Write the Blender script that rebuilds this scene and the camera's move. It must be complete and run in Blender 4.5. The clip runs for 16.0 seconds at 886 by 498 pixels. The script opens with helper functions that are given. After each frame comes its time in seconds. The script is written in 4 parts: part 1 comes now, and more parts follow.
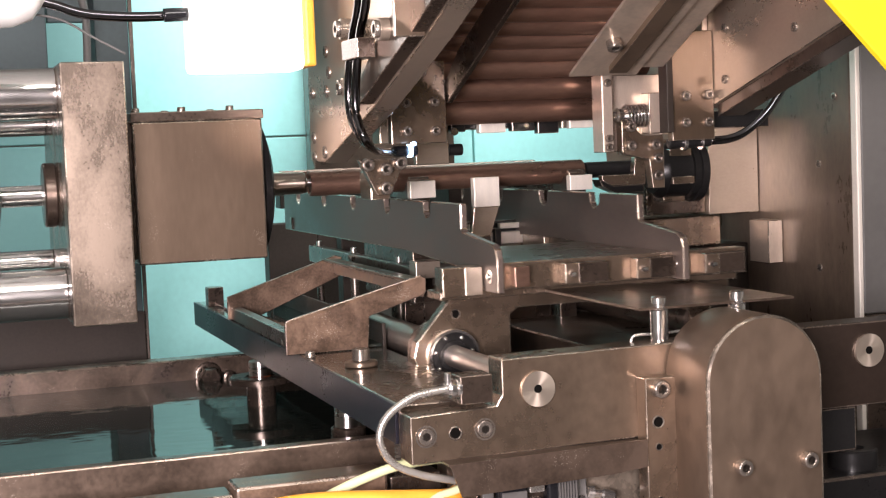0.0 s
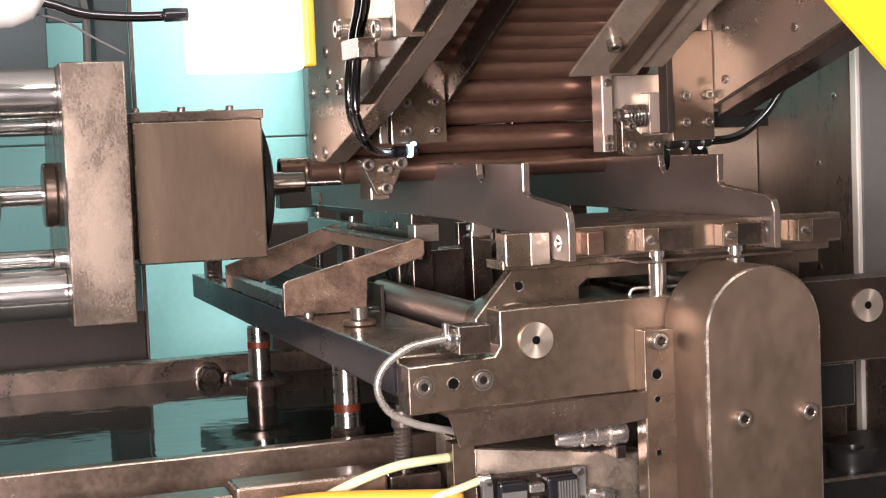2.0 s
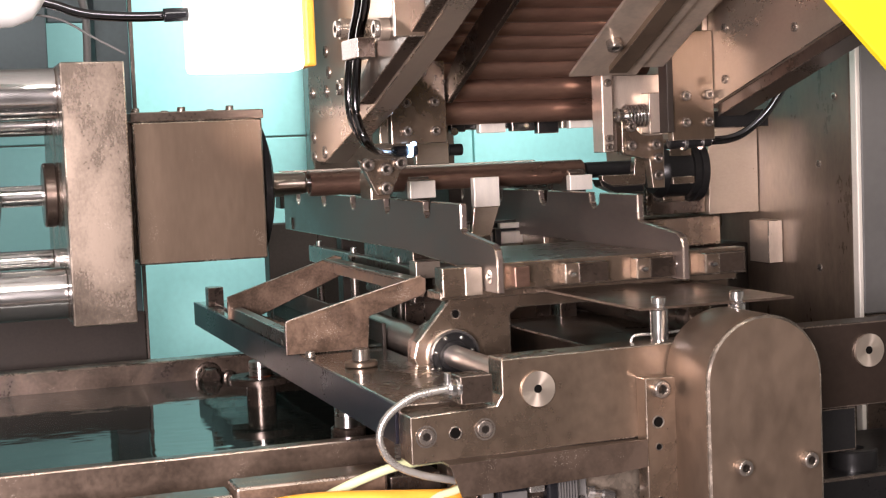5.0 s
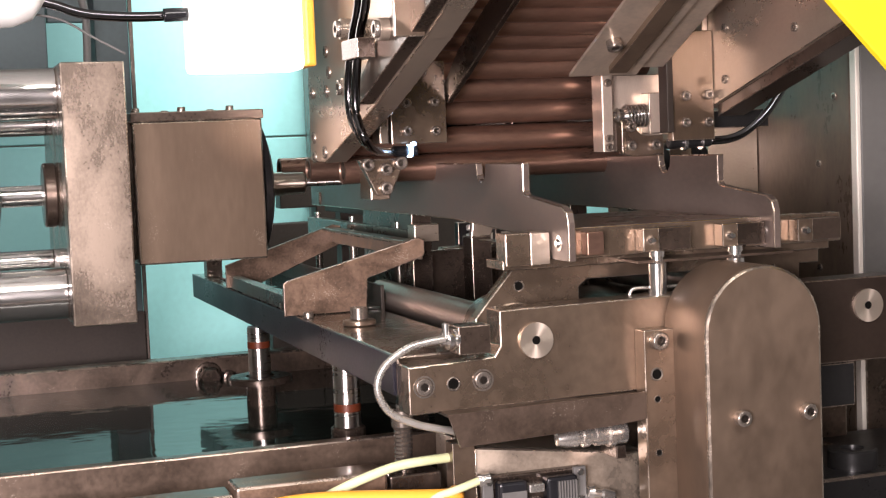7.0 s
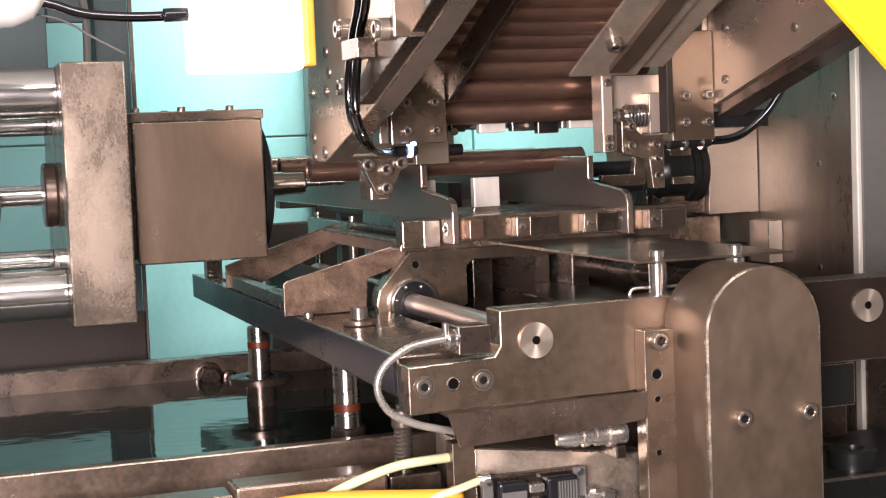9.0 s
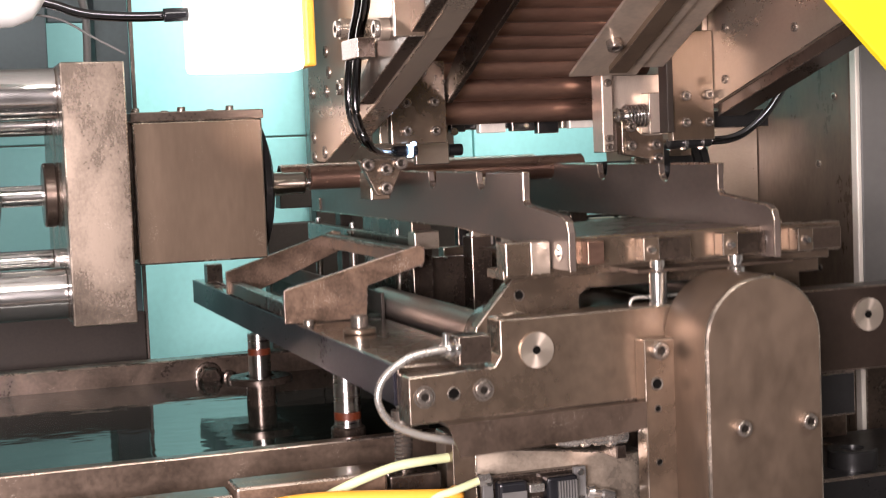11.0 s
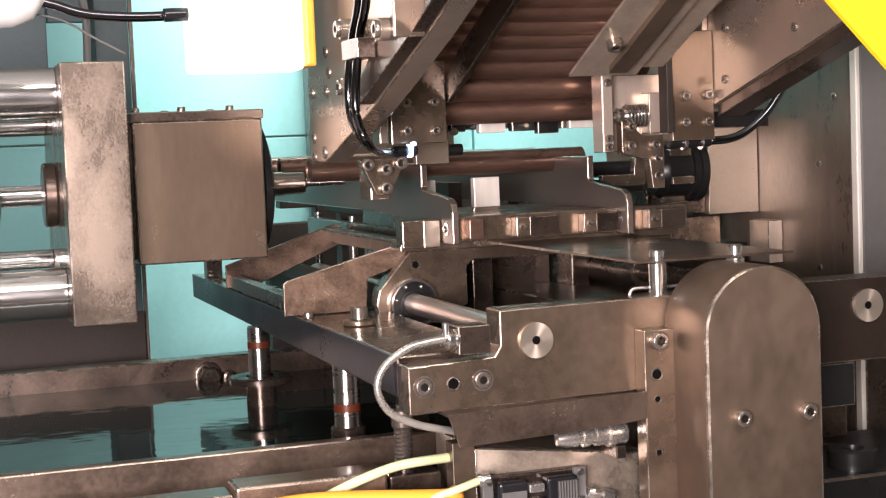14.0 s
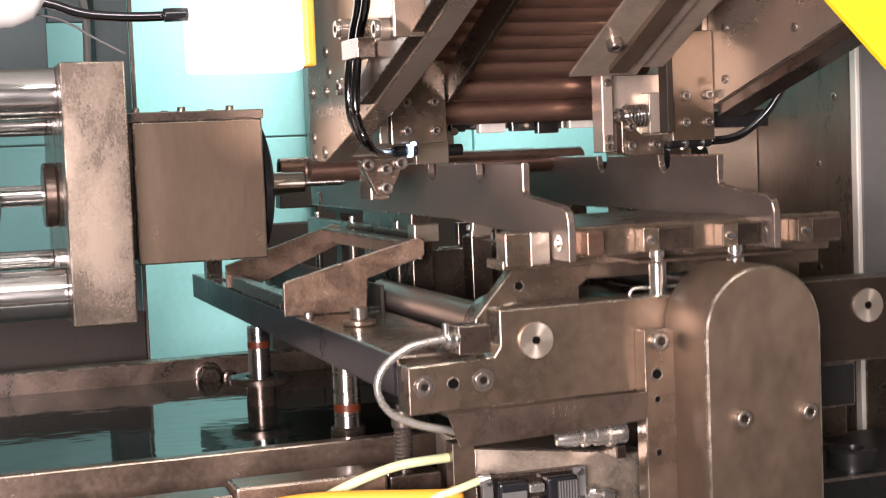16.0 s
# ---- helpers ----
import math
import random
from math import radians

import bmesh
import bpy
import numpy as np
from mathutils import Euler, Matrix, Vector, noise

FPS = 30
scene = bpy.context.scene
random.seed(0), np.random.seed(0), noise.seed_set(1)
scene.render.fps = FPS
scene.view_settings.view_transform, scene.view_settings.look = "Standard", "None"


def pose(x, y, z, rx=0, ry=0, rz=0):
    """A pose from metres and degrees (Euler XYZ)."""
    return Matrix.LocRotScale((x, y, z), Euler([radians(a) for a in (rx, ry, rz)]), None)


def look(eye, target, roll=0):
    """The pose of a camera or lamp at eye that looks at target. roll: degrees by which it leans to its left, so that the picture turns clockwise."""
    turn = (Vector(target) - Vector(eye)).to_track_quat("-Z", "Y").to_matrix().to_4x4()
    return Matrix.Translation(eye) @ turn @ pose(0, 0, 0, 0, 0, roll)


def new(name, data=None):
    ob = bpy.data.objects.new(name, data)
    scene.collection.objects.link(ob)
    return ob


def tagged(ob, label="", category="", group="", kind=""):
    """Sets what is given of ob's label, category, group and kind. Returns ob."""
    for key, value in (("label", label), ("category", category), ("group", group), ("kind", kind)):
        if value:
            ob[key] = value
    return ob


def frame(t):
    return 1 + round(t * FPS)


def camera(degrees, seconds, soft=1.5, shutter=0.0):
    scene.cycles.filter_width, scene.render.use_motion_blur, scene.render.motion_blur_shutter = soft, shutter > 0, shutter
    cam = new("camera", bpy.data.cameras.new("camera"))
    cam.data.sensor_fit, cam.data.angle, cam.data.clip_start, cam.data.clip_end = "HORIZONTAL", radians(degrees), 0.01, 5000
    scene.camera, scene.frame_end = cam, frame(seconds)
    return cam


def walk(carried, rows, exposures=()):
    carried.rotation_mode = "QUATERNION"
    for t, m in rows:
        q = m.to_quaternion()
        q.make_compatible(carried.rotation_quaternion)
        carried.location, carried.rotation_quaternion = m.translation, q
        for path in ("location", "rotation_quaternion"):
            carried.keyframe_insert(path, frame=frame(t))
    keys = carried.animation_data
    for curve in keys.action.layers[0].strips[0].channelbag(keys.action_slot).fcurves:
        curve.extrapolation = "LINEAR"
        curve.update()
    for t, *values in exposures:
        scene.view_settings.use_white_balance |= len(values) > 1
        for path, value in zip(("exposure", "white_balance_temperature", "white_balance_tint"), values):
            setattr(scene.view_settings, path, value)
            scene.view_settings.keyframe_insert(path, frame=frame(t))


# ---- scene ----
cam = camera(32.82, 16.0, 1.25, 0.5)
EYE = (0.0, 0.0, 1.4)
VIEW = look(EYE, (0.3213063, 0.9443942, 1.3301300), -2.319)
walk(cam, [(0.0, VIEW), (16.0, VIEW)], [(0.0, 0.0), (16.0, 0.0)])

# ---- world and light ----
world = bpy.data.worlds.new("shop_air")
world.use_nodes = True
scene.world = world
world.node_tree.nodes["Background"].inputs[0].default_value = (0.62, 0.66, 0.70, 1)
world.node_tree.nodes["Background"].inputs[1].default_value = 0.06


def area_lamp(name, eye, target, sx, sy, watts, colour=(1, 0.95, 0.88)):
    d = bpy.data.lights.new(name, "AREA")
    d.shape, d.size, d.size_y, d.energy, d.color = "RECTANGLE", sx, sy, watts, colour
    ob = new(name, d)
    ob.matrix_world = look(eye, target)
    return ob


area_lamp("key_light", (-0.42, -0.2, 1.40), (0.65, 1.6, 1.33), 0.65, 0.36, 73, (1, 0.868, 0.892))
# two unseen lamps, added to brighten the room and the back panels
area_lamp("ceiling_light", (0.35, -0.6, 2.85), (0.7, 1.4, 1.2), 1.6, 0.4, 41, (1, 0.92, 0.89))
area_lamp("wall_light", (0.85, 2.42, 1.92), (0.85, 2.95, 1.3), 0.8, 0.12, 11, (0.95, 1, 1))

# ---- materials ----


def nodes_of(name):
    m = bpy.data.materials.new(name)
    m.use_nodes = True
    nt = m.node_tree
    return m, nt, nt.nodes["Principled BSDF"]


def surface(name, colour, metal=0.0, rough=0.5, vary=0.25, scale=60.0, bump=0.02, spots=0.0, streak=(1, 1, 1), coat=0.0, spec=0.5, per_piece=0.0, smear=0.0):
    """A worn surface: broad stains, fine grain, smeared oil film, optional specks."""
    m, nt, b = nodes_of(name)
    n, link = nt.nodes, nt.links.new
    tc = n.new("ShaderNodeTexCoord")
    mp = n.new("ShaderNodeMapping")
    mp.inputs["Scale"].default_value = streak
    link(tc.outputs["Object"], mp.inputs[0])
    broad, fine = n.new("ShaderNodeTexNoise"), n.new("ShaderNodeTexNoise")
    broad.inputs["Scale"].default_value, broad.inputs["Detail"].default_value = scale * 0.18, 4
    fine.inputs["Scale"].default_value, fine.inputs["Detail"].default_value = scale * 6, 6
    link(mp.outputs[0], broad.inputs["Vector"])
    link(mp.outputs[0], fine.inputs["Vector"])
    mix = n.new("ShaderNodeMath")
    mix.operation = "MULTIPLY_ADD"
    link(fine.outputs["Fac"], mix.inputs[0])
    mix.inputs[1].default_value = 0.45
    link(broad.outputs["Fac"], mix.inputs[2])
    if smear:
        wet = n.new("ShaderNodeTexNoise")
        wet.inputs["Scale"].default_value, wet.inputs["Detail"].default_value = smear, 5
        wet.inputs["Roughness"].default_value, wet.inputs["Distortion"].default_value = 0.62, 0.8
        link(mp.outputs[0], wet.inputs["Vector"])
        film_ = n.new("ShaderNodeMapRange")
        film_.inputs["From Min"].default_value, film_.inputs["From Max"].default_value = 0.38, 0.64
        film_.inputs["To Min"].default_value, film_.inputs["To Max"].default_value = -0.16, 0.16
        link(wet.outputs["Fac"], film_.inputs["Value"])
        both = n.new("ShaderNodeMath")
        link(mix.outputs[0], both.inputs[0])
        link(film_.outputs[0], both.inputs[1])
        mix = both
    ramp = n.new("ShaderNodeValToRGB")
    lo = [c * (1 - vary) for c in colour]
    hi = [min(1, c * (1 + vary)) for c in colour]
    ramp.color_ramp.elements[0].position, ramp.color_ramp.elements[0].color = 0.45, (*lo, 1)
    ramp.color_ramp.elements[1].position, ramp.color_ramp.elements[1].color = 0.98, (*hi, 1)
    link(mix.outputs[0], ramp.inputs[0])
    out = ramp.outputs[0]
    if per_piece:
        info, hsv, mr = n.new("ShaderNodeObjectInfo"), n.new("ShaderNodeHueSaturation"), n.new("ShaderNodeMapRange")
        mr.inputs["To Min"].default_value, mr.inputs["To Max"].default_value = 1 - per_piece, 1 + per_piece
        link(info.outputs["Random"], mr.inputs["Value"])
        link(mr.outputs[0], hsv.inputs["Value"])
        link(out, hsv.inputs["Color"])
        out = hsv.outputs[0]
    # pale specks: worn flecks, and sparkle put into the colour
    if spots:
        vor = n.new("ShaderNodeTexNoise")
        vor.inputs["Scale"].default_value, vor.inputs["Detail"].default_value = 760, 1
        link(tc.outputs["Object"], vor.inputs["Vector"])
        patch = n.new("ShaderNodeTexNoise")
        patch.inputs["Scale"].default_value = 22
        link(tc.outputs["Object"], patch.inputs["Vector"])
        add = n.new("ShaderNodeMath")
        add.operation = "MULTIPLY"
        link(vor.outputs["Fac"], add.inputs[0])
        link(patch.outputs["Fac"], add.inputs[1])
        step = n.new("ShaderNodeMapRange")
        step.inputs["From Min"].default_value, step.inputs["From Max"].default_value = 0.43, 0.47
        step.inputs["To Max"].default_value = spots
        link(add.outputs[0], step.inputs["Value"])
        mc = n.new("ShaderNodeMixRGB")
        link(step.outputs[0], mc.inputs[0])
        link(out, mc.inputs[1])
        mc.inputs[2].default_value = (0.55, 0.47, 0.38, 1)
        out = mc.outputs[0]
    link(out, b.inputs["Base Color"])
    rr = n.new("ShaderNodeMapRange")
    rr.inputs["From Min"].default_value, rr.inputs["From Max"].default_value = 0.4, 1.0
    rr.inputs["To Min"].default_value, rr.inputs["To Max"].default_value = max(0.03, rough * 0.75), min(1, rough * 1.25)
    link(mix.outputs[0], rr.inputs["Value"])
    link(rr.outputs[0], b.inputs["Roughness"])
    b.inputs["Metallic"].default_value = metal
    b.inputs["Specular IOR Level"].default_value = spec
    b.inputs["Coat Weight"].default_value = coat
    b.inputs["Coat Roughness"].default_value = 0.09
    if bump:
        bp = n.new("ShaderNodeBump")
        bp.inputs["Strength"].default_value, bp.inputs["Distance"].default_value = bump, 0.002
        link(mix.outputs[0], bp.inputs["Height"])
        link(bp.outputs[0], b.inputs["Normal"])
    return m


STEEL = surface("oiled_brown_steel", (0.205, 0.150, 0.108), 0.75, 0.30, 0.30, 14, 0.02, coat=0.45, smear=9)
# dark steel; on some parts it also stands for shade
STEEL_DARK = surface("dark_steel", (0.095, 0.070, 0.055), 0.75, 0.29, 0.42, 40, 0.04, coat=0.18, smear=14)
# near black for parts deep inside; much of it is shade put into colour
INNER = surface("near_black_steel", (0.034, 0.026, 0.021), 0.3, 0.5, 0.4, 40, 0.04, spec=0.3)
COVER = surface("brushed_cover_steel", (0.185, 0.134, 0.097), 0.75, 0.41, 0.22, 14, 0.01, coat=0.08, streak=(1, 1, 0.6), smear=7)
BRUSHED = surface("brushed_block_steel", (0.140, 0.099, 0.069), 0.75, 0.33, 0.16, 30, 0.02, coat=0.2, streak=(1, 1, 0.25), spots=0.35)
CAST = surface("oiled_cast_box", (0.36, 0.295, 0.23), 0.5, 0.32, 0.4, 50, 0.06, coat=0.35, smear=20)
NICKEL = surface("nickel_plate", (0.85, 0.80, 0.74), 0.93, 0.25, 0.1, 60, 0.0)
MACHINED = surface("machined_steel", (0.42, 0.345, 0.275), 0.75, 0.32, 0.12, 30, 0.004, streak=(1, 1, 2), coat=0.2, smear=4)
PRESS = surface("ground_press_plate", (0.235, 0.186, 0.146), 0.8, 0.26, 0.46, 66, 0.10, spots=0.9, streak=(1, 1, 0.7), coat=0.25, smear=9)
DRIP = surface("greasy_sheet", (0.085, 0.060, 0.045), 0.55, 0.33, 0.4, 40, 0.06, spots=0.8, coat=0.3, smear=20)
WALL_STEEL = surface("polished_wall_steel", (0.145, 0.108, 0.080), 0.32, 0.34, 0.32, 20, 0.10, streak=(1, 1.4, 0.6), coat=0.10, smear=8)
MILLED = surface("pale_milled_steel", (0.60, 0.50, 0.41), 0.55, 0.36, 0.14, 40, 0.006, streak=(3, 1, 1), coat=0.15, smear=5)
SHEET = surface("oiled_floor_sheet", (0.50, 0.41, 0.325), 0.65, 0.33, 0.25, 30, 0.01, streak=(1, 1, 1), coat=0.2, smear=12)
BRIGHT = surface("bright_milled_steel", (0.86, 0.79, 0.70), 0.35, 0.40, 0.12, 60, 0.02, streak=(7, 1, 1))
CHROME = surface("chrome", (0.86, 0.83, 0.80), 0.97, 0.16, 0.12, 30, 0.0, streak=(1, 6, 6), smear=7)
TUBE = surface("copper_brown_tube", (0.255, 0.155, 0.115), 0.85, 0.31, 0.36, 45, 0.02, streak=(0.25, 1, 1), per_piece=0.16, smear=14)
RUST = surface("rusty_angle_steel", (0.185, 0.120, 0.082), 0.5, 0.38, 0.55, 50, 0.10, spots=0.7, coat=0.22, smear=22)
TROUGH = surface("oily_trough_paint", (0.105, 0.074, 0.054), 0.5, 0.34, 0.5, 30, 0.10, spots=0.75, coat=0.2, smear=12)
WORN_EDGE = surface("worn_bright_edge", (0.45, 0.375, 0.305), 0.9, 0.24, 0.45, 90, 0.0, smear=40)
OILY_EDGE = surface("worn_oily_edge", (0.25, 0.20, 0.165), 0.85, 0.26, 0.4, 90, 0.0, smear=40)
# darker than the bolt heads: the sockets' inner shade put into the colour
SOCKET = surface("shaded_hexagon_socket", (0.085, 0.072, 0.062), 0.9, 0.28, 0.3, 60, 0.0)
CABLE = surface("wet_black_cable", (0.13, 0.125, 0.13), 1.0, 0.15, 0.3, 60, 0.0)
DECK = surface("wet_deck_steel", (0.125, 0.092, 0.068), 0.75, 0.24, 0.35, 26, 0.02, coat=0.5, smear=12)
BOLT = surface("bolt_steel", (0.33, 0.285, 0.245), 0.85, 0.26, 0.2, 80, 0.0)
BLACK = surface("black_rubber", (0.012, 0.012, 0.014), 0.0, 0.2, 0.3, 60, 0.0, spec=0.6)
BLACK_OX = surface("black_oxide", (0.022, 0.021, 0.021), 0.5, 0.33, 0.3, 50, 0.02)
SHADED_BEAM = surface("shaded_beam_steel", (0.032, 0.022, 0.017), 0.4, 0.34, 0.3, 30, 0.03)
NAVY = surface("blue_black_edge", (0.022, 0.021, 0.032), 0.5, 0.30, 0.3, 40, 0.02)
# flat black discs: the bores aren't cut, their inner shade is the colour
HOLE = surface("bore_shade", (0.004, 0.0035, 0.003), 0.0, 0.95, 0.3, 50, 0.0, spec=0.05)
BLUED = surface("carrier_plate_steel", (0.118, 0.091, 0.077), 0.36, 0.40, 0.32, 30, 0.01, spec=0.4, coat=0.06, streak=(1, 0.5, 1), smear=8)
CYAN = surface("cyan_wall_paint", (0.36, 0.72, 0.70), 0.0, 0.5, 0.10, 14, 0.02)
# copy of the cyan paint with the left side's dim light put in
CYAN_DIM = surface("dimmed_cyan_paint", (0.20, 0.40, 0.39), 0.0, 0.5, 0.08, 14, 0.02)
GREY_PAINT = surface("grey_panel_paint", (0.13, 0.125, 0.118), 0.1, 0.5, 0.15, 20, 0.02)
DARK_PAINT = surface("dark_teal_paint", (0.05, 0.075, 0.08), 0.0, 0.5, 0.3, 20, 0.02)
YELLOW = surface("safety_yellow_paint", (0.95, 0.72, 0.02), 0.0, 0.4, 0.05, 20, 0.0)
ORANGE = surface("orange_hose", (0.95, 0.42, 0.05), 0.0, 0.35, 0.1, 40, 0.0)
CREAM = surface("pale_green_hose", (0.70, 0.74, 0.42), 0.0, 0.35, 0.1, 40, 0.0)
WHITE = surface("white_plastic", (0.85, 0.84, 0.80), 0.0, 0.4, 0.05, 40, 0.0)
SPRING = surface("metal_braid", (0.74, 0.70, 0.64), 0.85, 0.28, 0.15, 60, 0.0)
RED = surface("red_seal", (0.10, 0.022, 0.008), 0.2, 0.35, 0.3, 60, 0.0)
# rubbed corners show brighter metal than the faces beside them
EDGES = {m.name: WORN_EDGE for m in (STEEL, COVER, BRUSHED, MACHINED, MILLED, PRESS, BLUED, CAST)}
EDGES.update({m.name: OILY_EDGE for m in (STEEL_DARK, DECK, RUST, DRIP, TROUGH, SHADED_BEAM, BLACK_OX)})
CONCRETE = surface("concrete", (0.22, 0.21, 0.20), 0.0, 0.7, 0.3, 6, 0.1)
PLASTER = surface("shop_wall_plaster", (0.55, 0.55, 0.52), 0.0, 0.7, 0.15, 6, 0.05)


def glow(name, colour, strength):
    m, nt, b = nodes_of(name)
    b.inputs["Base Color"].default_value = (*colour, 1)
    b.inputs["Emission Color"].default_value = (*colour, 1)
    b.inputs["Emission Strength"].default_value = strength
    return m


LAMP_FACE = glow("lit_lamp_diffuser", (1, 0.98, 0.93), 1.6)
LED = glow("sensor_led", (0.5, 0.7, 1.0), 6.0)


def oil_material():
    m, nt, b = nodes_of("oil_surface")
    n, link = nt.nodes, nt.links.new
    b.inputs["Base Color"].default_value = (0.016, 0.02, 0.017, 1)
    b.inputs["Roughness"].default_value = 0.05
    b.inputs["IOR"].default_value = 1.5
    tc, w, bp = n.new("ShaderNodeTexCoord"), n.new("ShaderNodeTexNoise"), n.new("ShaderNodeBump")
    w.inputs["Scale"].default_value, w.inputs["Detail"].default_value = 14, 2
    link(tc.outputs["Object"], w.inputs["Vector"])
    mp, ripple, area, near, total = n.new("ShaderNodeMapping"), n.new("ShaderNodeTexNoise"), n.new("ShaderNodeTexNoise"), n.new("ShaderNodeMath"), n.new("ShaderNodeMath")
    mp.inputs["Scale"].default_value = (1, 3.2, 1)
    link(tc.outputs["Object"], mp.inputs[0])
    link(mp.outputs[0], ripple.inputs["Vector"])
    ripple.inputs["Scale"].default_value, ripple.inputs["Detail"].default_value = 11, 1
    link(tc.outputs["Object"], area.inputs["Vector"])
    area.inputs["Scale"].default_value = 3.0
    near.operation, total.operation = "MULTIPLY", "MULTIPLY_ADD"
    link(ripple.outputs["Fac"], near.inputs[0])
    link(area.outputs["Fac"], near.inputs[1])
    link(near.outputs[0], total.inputs[0])
    total.inputs[1].default_value = 0.6
    link(w.outputs["Fac"], total.inputs[2])
    link(total.outputs[0], bp.inputs["Height"])
    bp.inputs["Strength"].default_value, bp.inputs["Distance"].default_value = 0.18, 0.004
    link(bp.outputs[0], b.inputs["Normal"])
    return m


OIL = oil_material()


def turned_face():
    """Steel faced on a lathe: the gloss stretches round the centre."""
    m, nt, b = nodes_of("turned_washer")
    b.inputs["Base Color"].default_value = (0.66, 0.56, 0.46, 1)
    b.inputs["Metallic"].default_value, b.inputs["Roughness"].default_value = 0.85, 0.34
    b.inputs["Anisotropic"].default_value = 0.8
    tg = nt.nodes.new("ShaderNodeTangent")
    tg.direction_type, tg.axis = "RADIAL", "Y"
    nt.links.new(tg.outputs[0], b.inputs["Tangent"])
    return m


DISHED = turned_face()


def honed(name, colour, axis, rough):
    """Round bar ground across its length: the gloss draws out into a line along the axis."""
    m, nt, b = nodes_of(name)
    n, link = nt.nodes, nt.links.new
    tc, mp, grain, ramp = n.new("ShaderNodeTexCoord"), n.new("ShaderNodeMapping"), n.new("ShaderNodeTexNoise"), n.new("ShaderNodeMapRange")
    mp.inputs["Scale"].default_value = [9 if a == axis else 1 for a in "XYZ"]
    link(tc.outputs["Object"], mp.inputs[0])
    link(mp.outputs[0], grain.inputs["Vector"])
    grain.inputs["Scale"].default_value, grain.inputs["Detail"].default_value = 14, 3
    ramp.inputs["To Min"].default_value, ramp.inputs["To Max"].default_value = rough * 0.8, rough * 1.2
    link(grain.outputs["Fac"], ramp.inputs["Value"])
    link(ramp.outputs[0], b.inputs["Roughness"])
    b.inputs["Base Color"].default_value = (*colour, 1)
    b.inputs["Metallic"].default_value = 1.0
    b.inputs["Anisotropic"].default_value = 0.85
    b.inputs["Anisotropic Rotation"].default_value = 0.25
    tg = n.new("ShaderNodeTangent")
    tg.direction_type, tg.axis = "RADIAL", axis
    link(tg.outputs[0], b.inputs["Tangent"])
    return m


GUIDE = honed("honed_guide_chrome", (0.86, 0.80, 0.76), "Z", 0.28)
SPINDLE = honed("turned_spindle_steel", (0.42, 0.35, 0.29), "X", 0.32)
POLISHED = honed("polished_pin_steel", (0.88, 0.84, 0.80), "X", 0.28)
SHAFT = honed("honed_shaft_chrome", (0.66, 0.59, 0.53), "Y", 0.32)
OILY_ROD = honed("oily_honed_sleeve", (0.30, 0.25, 0.215), "Y", 0.34)

# ---- mesh helpers ----


def box(x0, x1, y0, y1, z0, z1, bev=0.0015):
    bm = bmesh.new()
    bmesh.ops.create_cube(bm, size=1)
    bmesh.ops.scale(bm, vec=(x1 - x0, y1 - y0, z1 - z0), verts=bm.verts)
    bmesh.ops.translate(bm, vec=((x0 + x1) / 2, (y0 + y1) / 2, (z0 + z1) / 2), verts=bm.verts)
    if bev:
        bmesh.ops.bevel(bm, geom=bm.edges[:], offset=min(bev, 0.3 * min(x1 - x0, y1 - y0, z1 - z0)), segments=2, affect="EDGES", profile=0.5, material=1)
    return bm


def prism(axis, pts, a0, a1, bev=0.0012):
    """A polygon, in the two other axes in alphabetical order, extruded along axis from a0 to a1."""
    bm = bmesh.new()

    def at(p, a):
        return {"x": (a, p[0], p[1]), "y": (p[0], a, p[1]), "z": (p[0], p[1], a)}[axis]
    f = bm.faces.new([bm.verts.new(at(p, a0)) for p in pts])
    ex = bmesh.ops.extrude_face_region(bm, geom=[f])
    for v in ex["geom"]:
        if isinstance(v, bmesh.types.BMVert):
            v.co["xyz".index(axis)] = a1
    bmesh.ops.recalc_face_normals(bm, faces=bm.faces)
    if bev:
        bmesh.ops.bevel(bm, geom=[e for e in bm.edges if e.calc_face_angle(0) > 0.5], offset=bev, segments=2, affect="EDGES", profile=0.5, material=1)
    return bm


def lathe(p, d, profile, seg=32):
    """Rings (distance along d from p, radius) turned round the line; closed at both ends where a radius is 0."""
    bm = bmesh.new()
    d = Vector(d).normalized()
    q = d.to_track_quat("Z", "Y").to_matrix().to_4x4()
    m = Matrix.Translation(p) @ q
    rings = []
    for h, r in profile:
        if r <= 1e-6:
            rings.append([bm.verts.new(m @ Vector((0, 0, h)))])
        else:
            rings.append([bm.verts.new(m @ Vector((r * math.cos(2 * math.pi * i / seg), r * math.sin(2 * math.pi * i / seg), h))) for i in range(seg)])
    for a, b in zip(rings, rings[1:]):
        for i in range(seg):
            j = (i + 1) % seg
            if len(a) == 1 and len(b) > 1:
                bm.faces.new((a[0], b[i], b[j]))
            elif len(b) == 1 and len(a) > 1:
                bm.faces.new((a[i], b[0], a[j]))
            elif len(a) > 1:
                bm.faces.new((a[i], b[i], b[j], a[j]))
    bmesh.ops.recalc_face_normals(bm, faces=bm.faces)
    for f in bm.faces:
        f.smooth = True
    for e in bm.edges:
        if e.calc_face_angle(0) > 0.6:
            e.smooth = False
    return bm


def cyl(p0, p1, r, bev=0.001, seg=32):
    v = Vector(p1) - Vector(p0)
    h, b = v.length, min(bev, r * 0.4)
    return lathe(p0, v, [(0, 0), (0, r - b), (b, r), (h - b, r), (h, r - b), (h, 0)], seg)


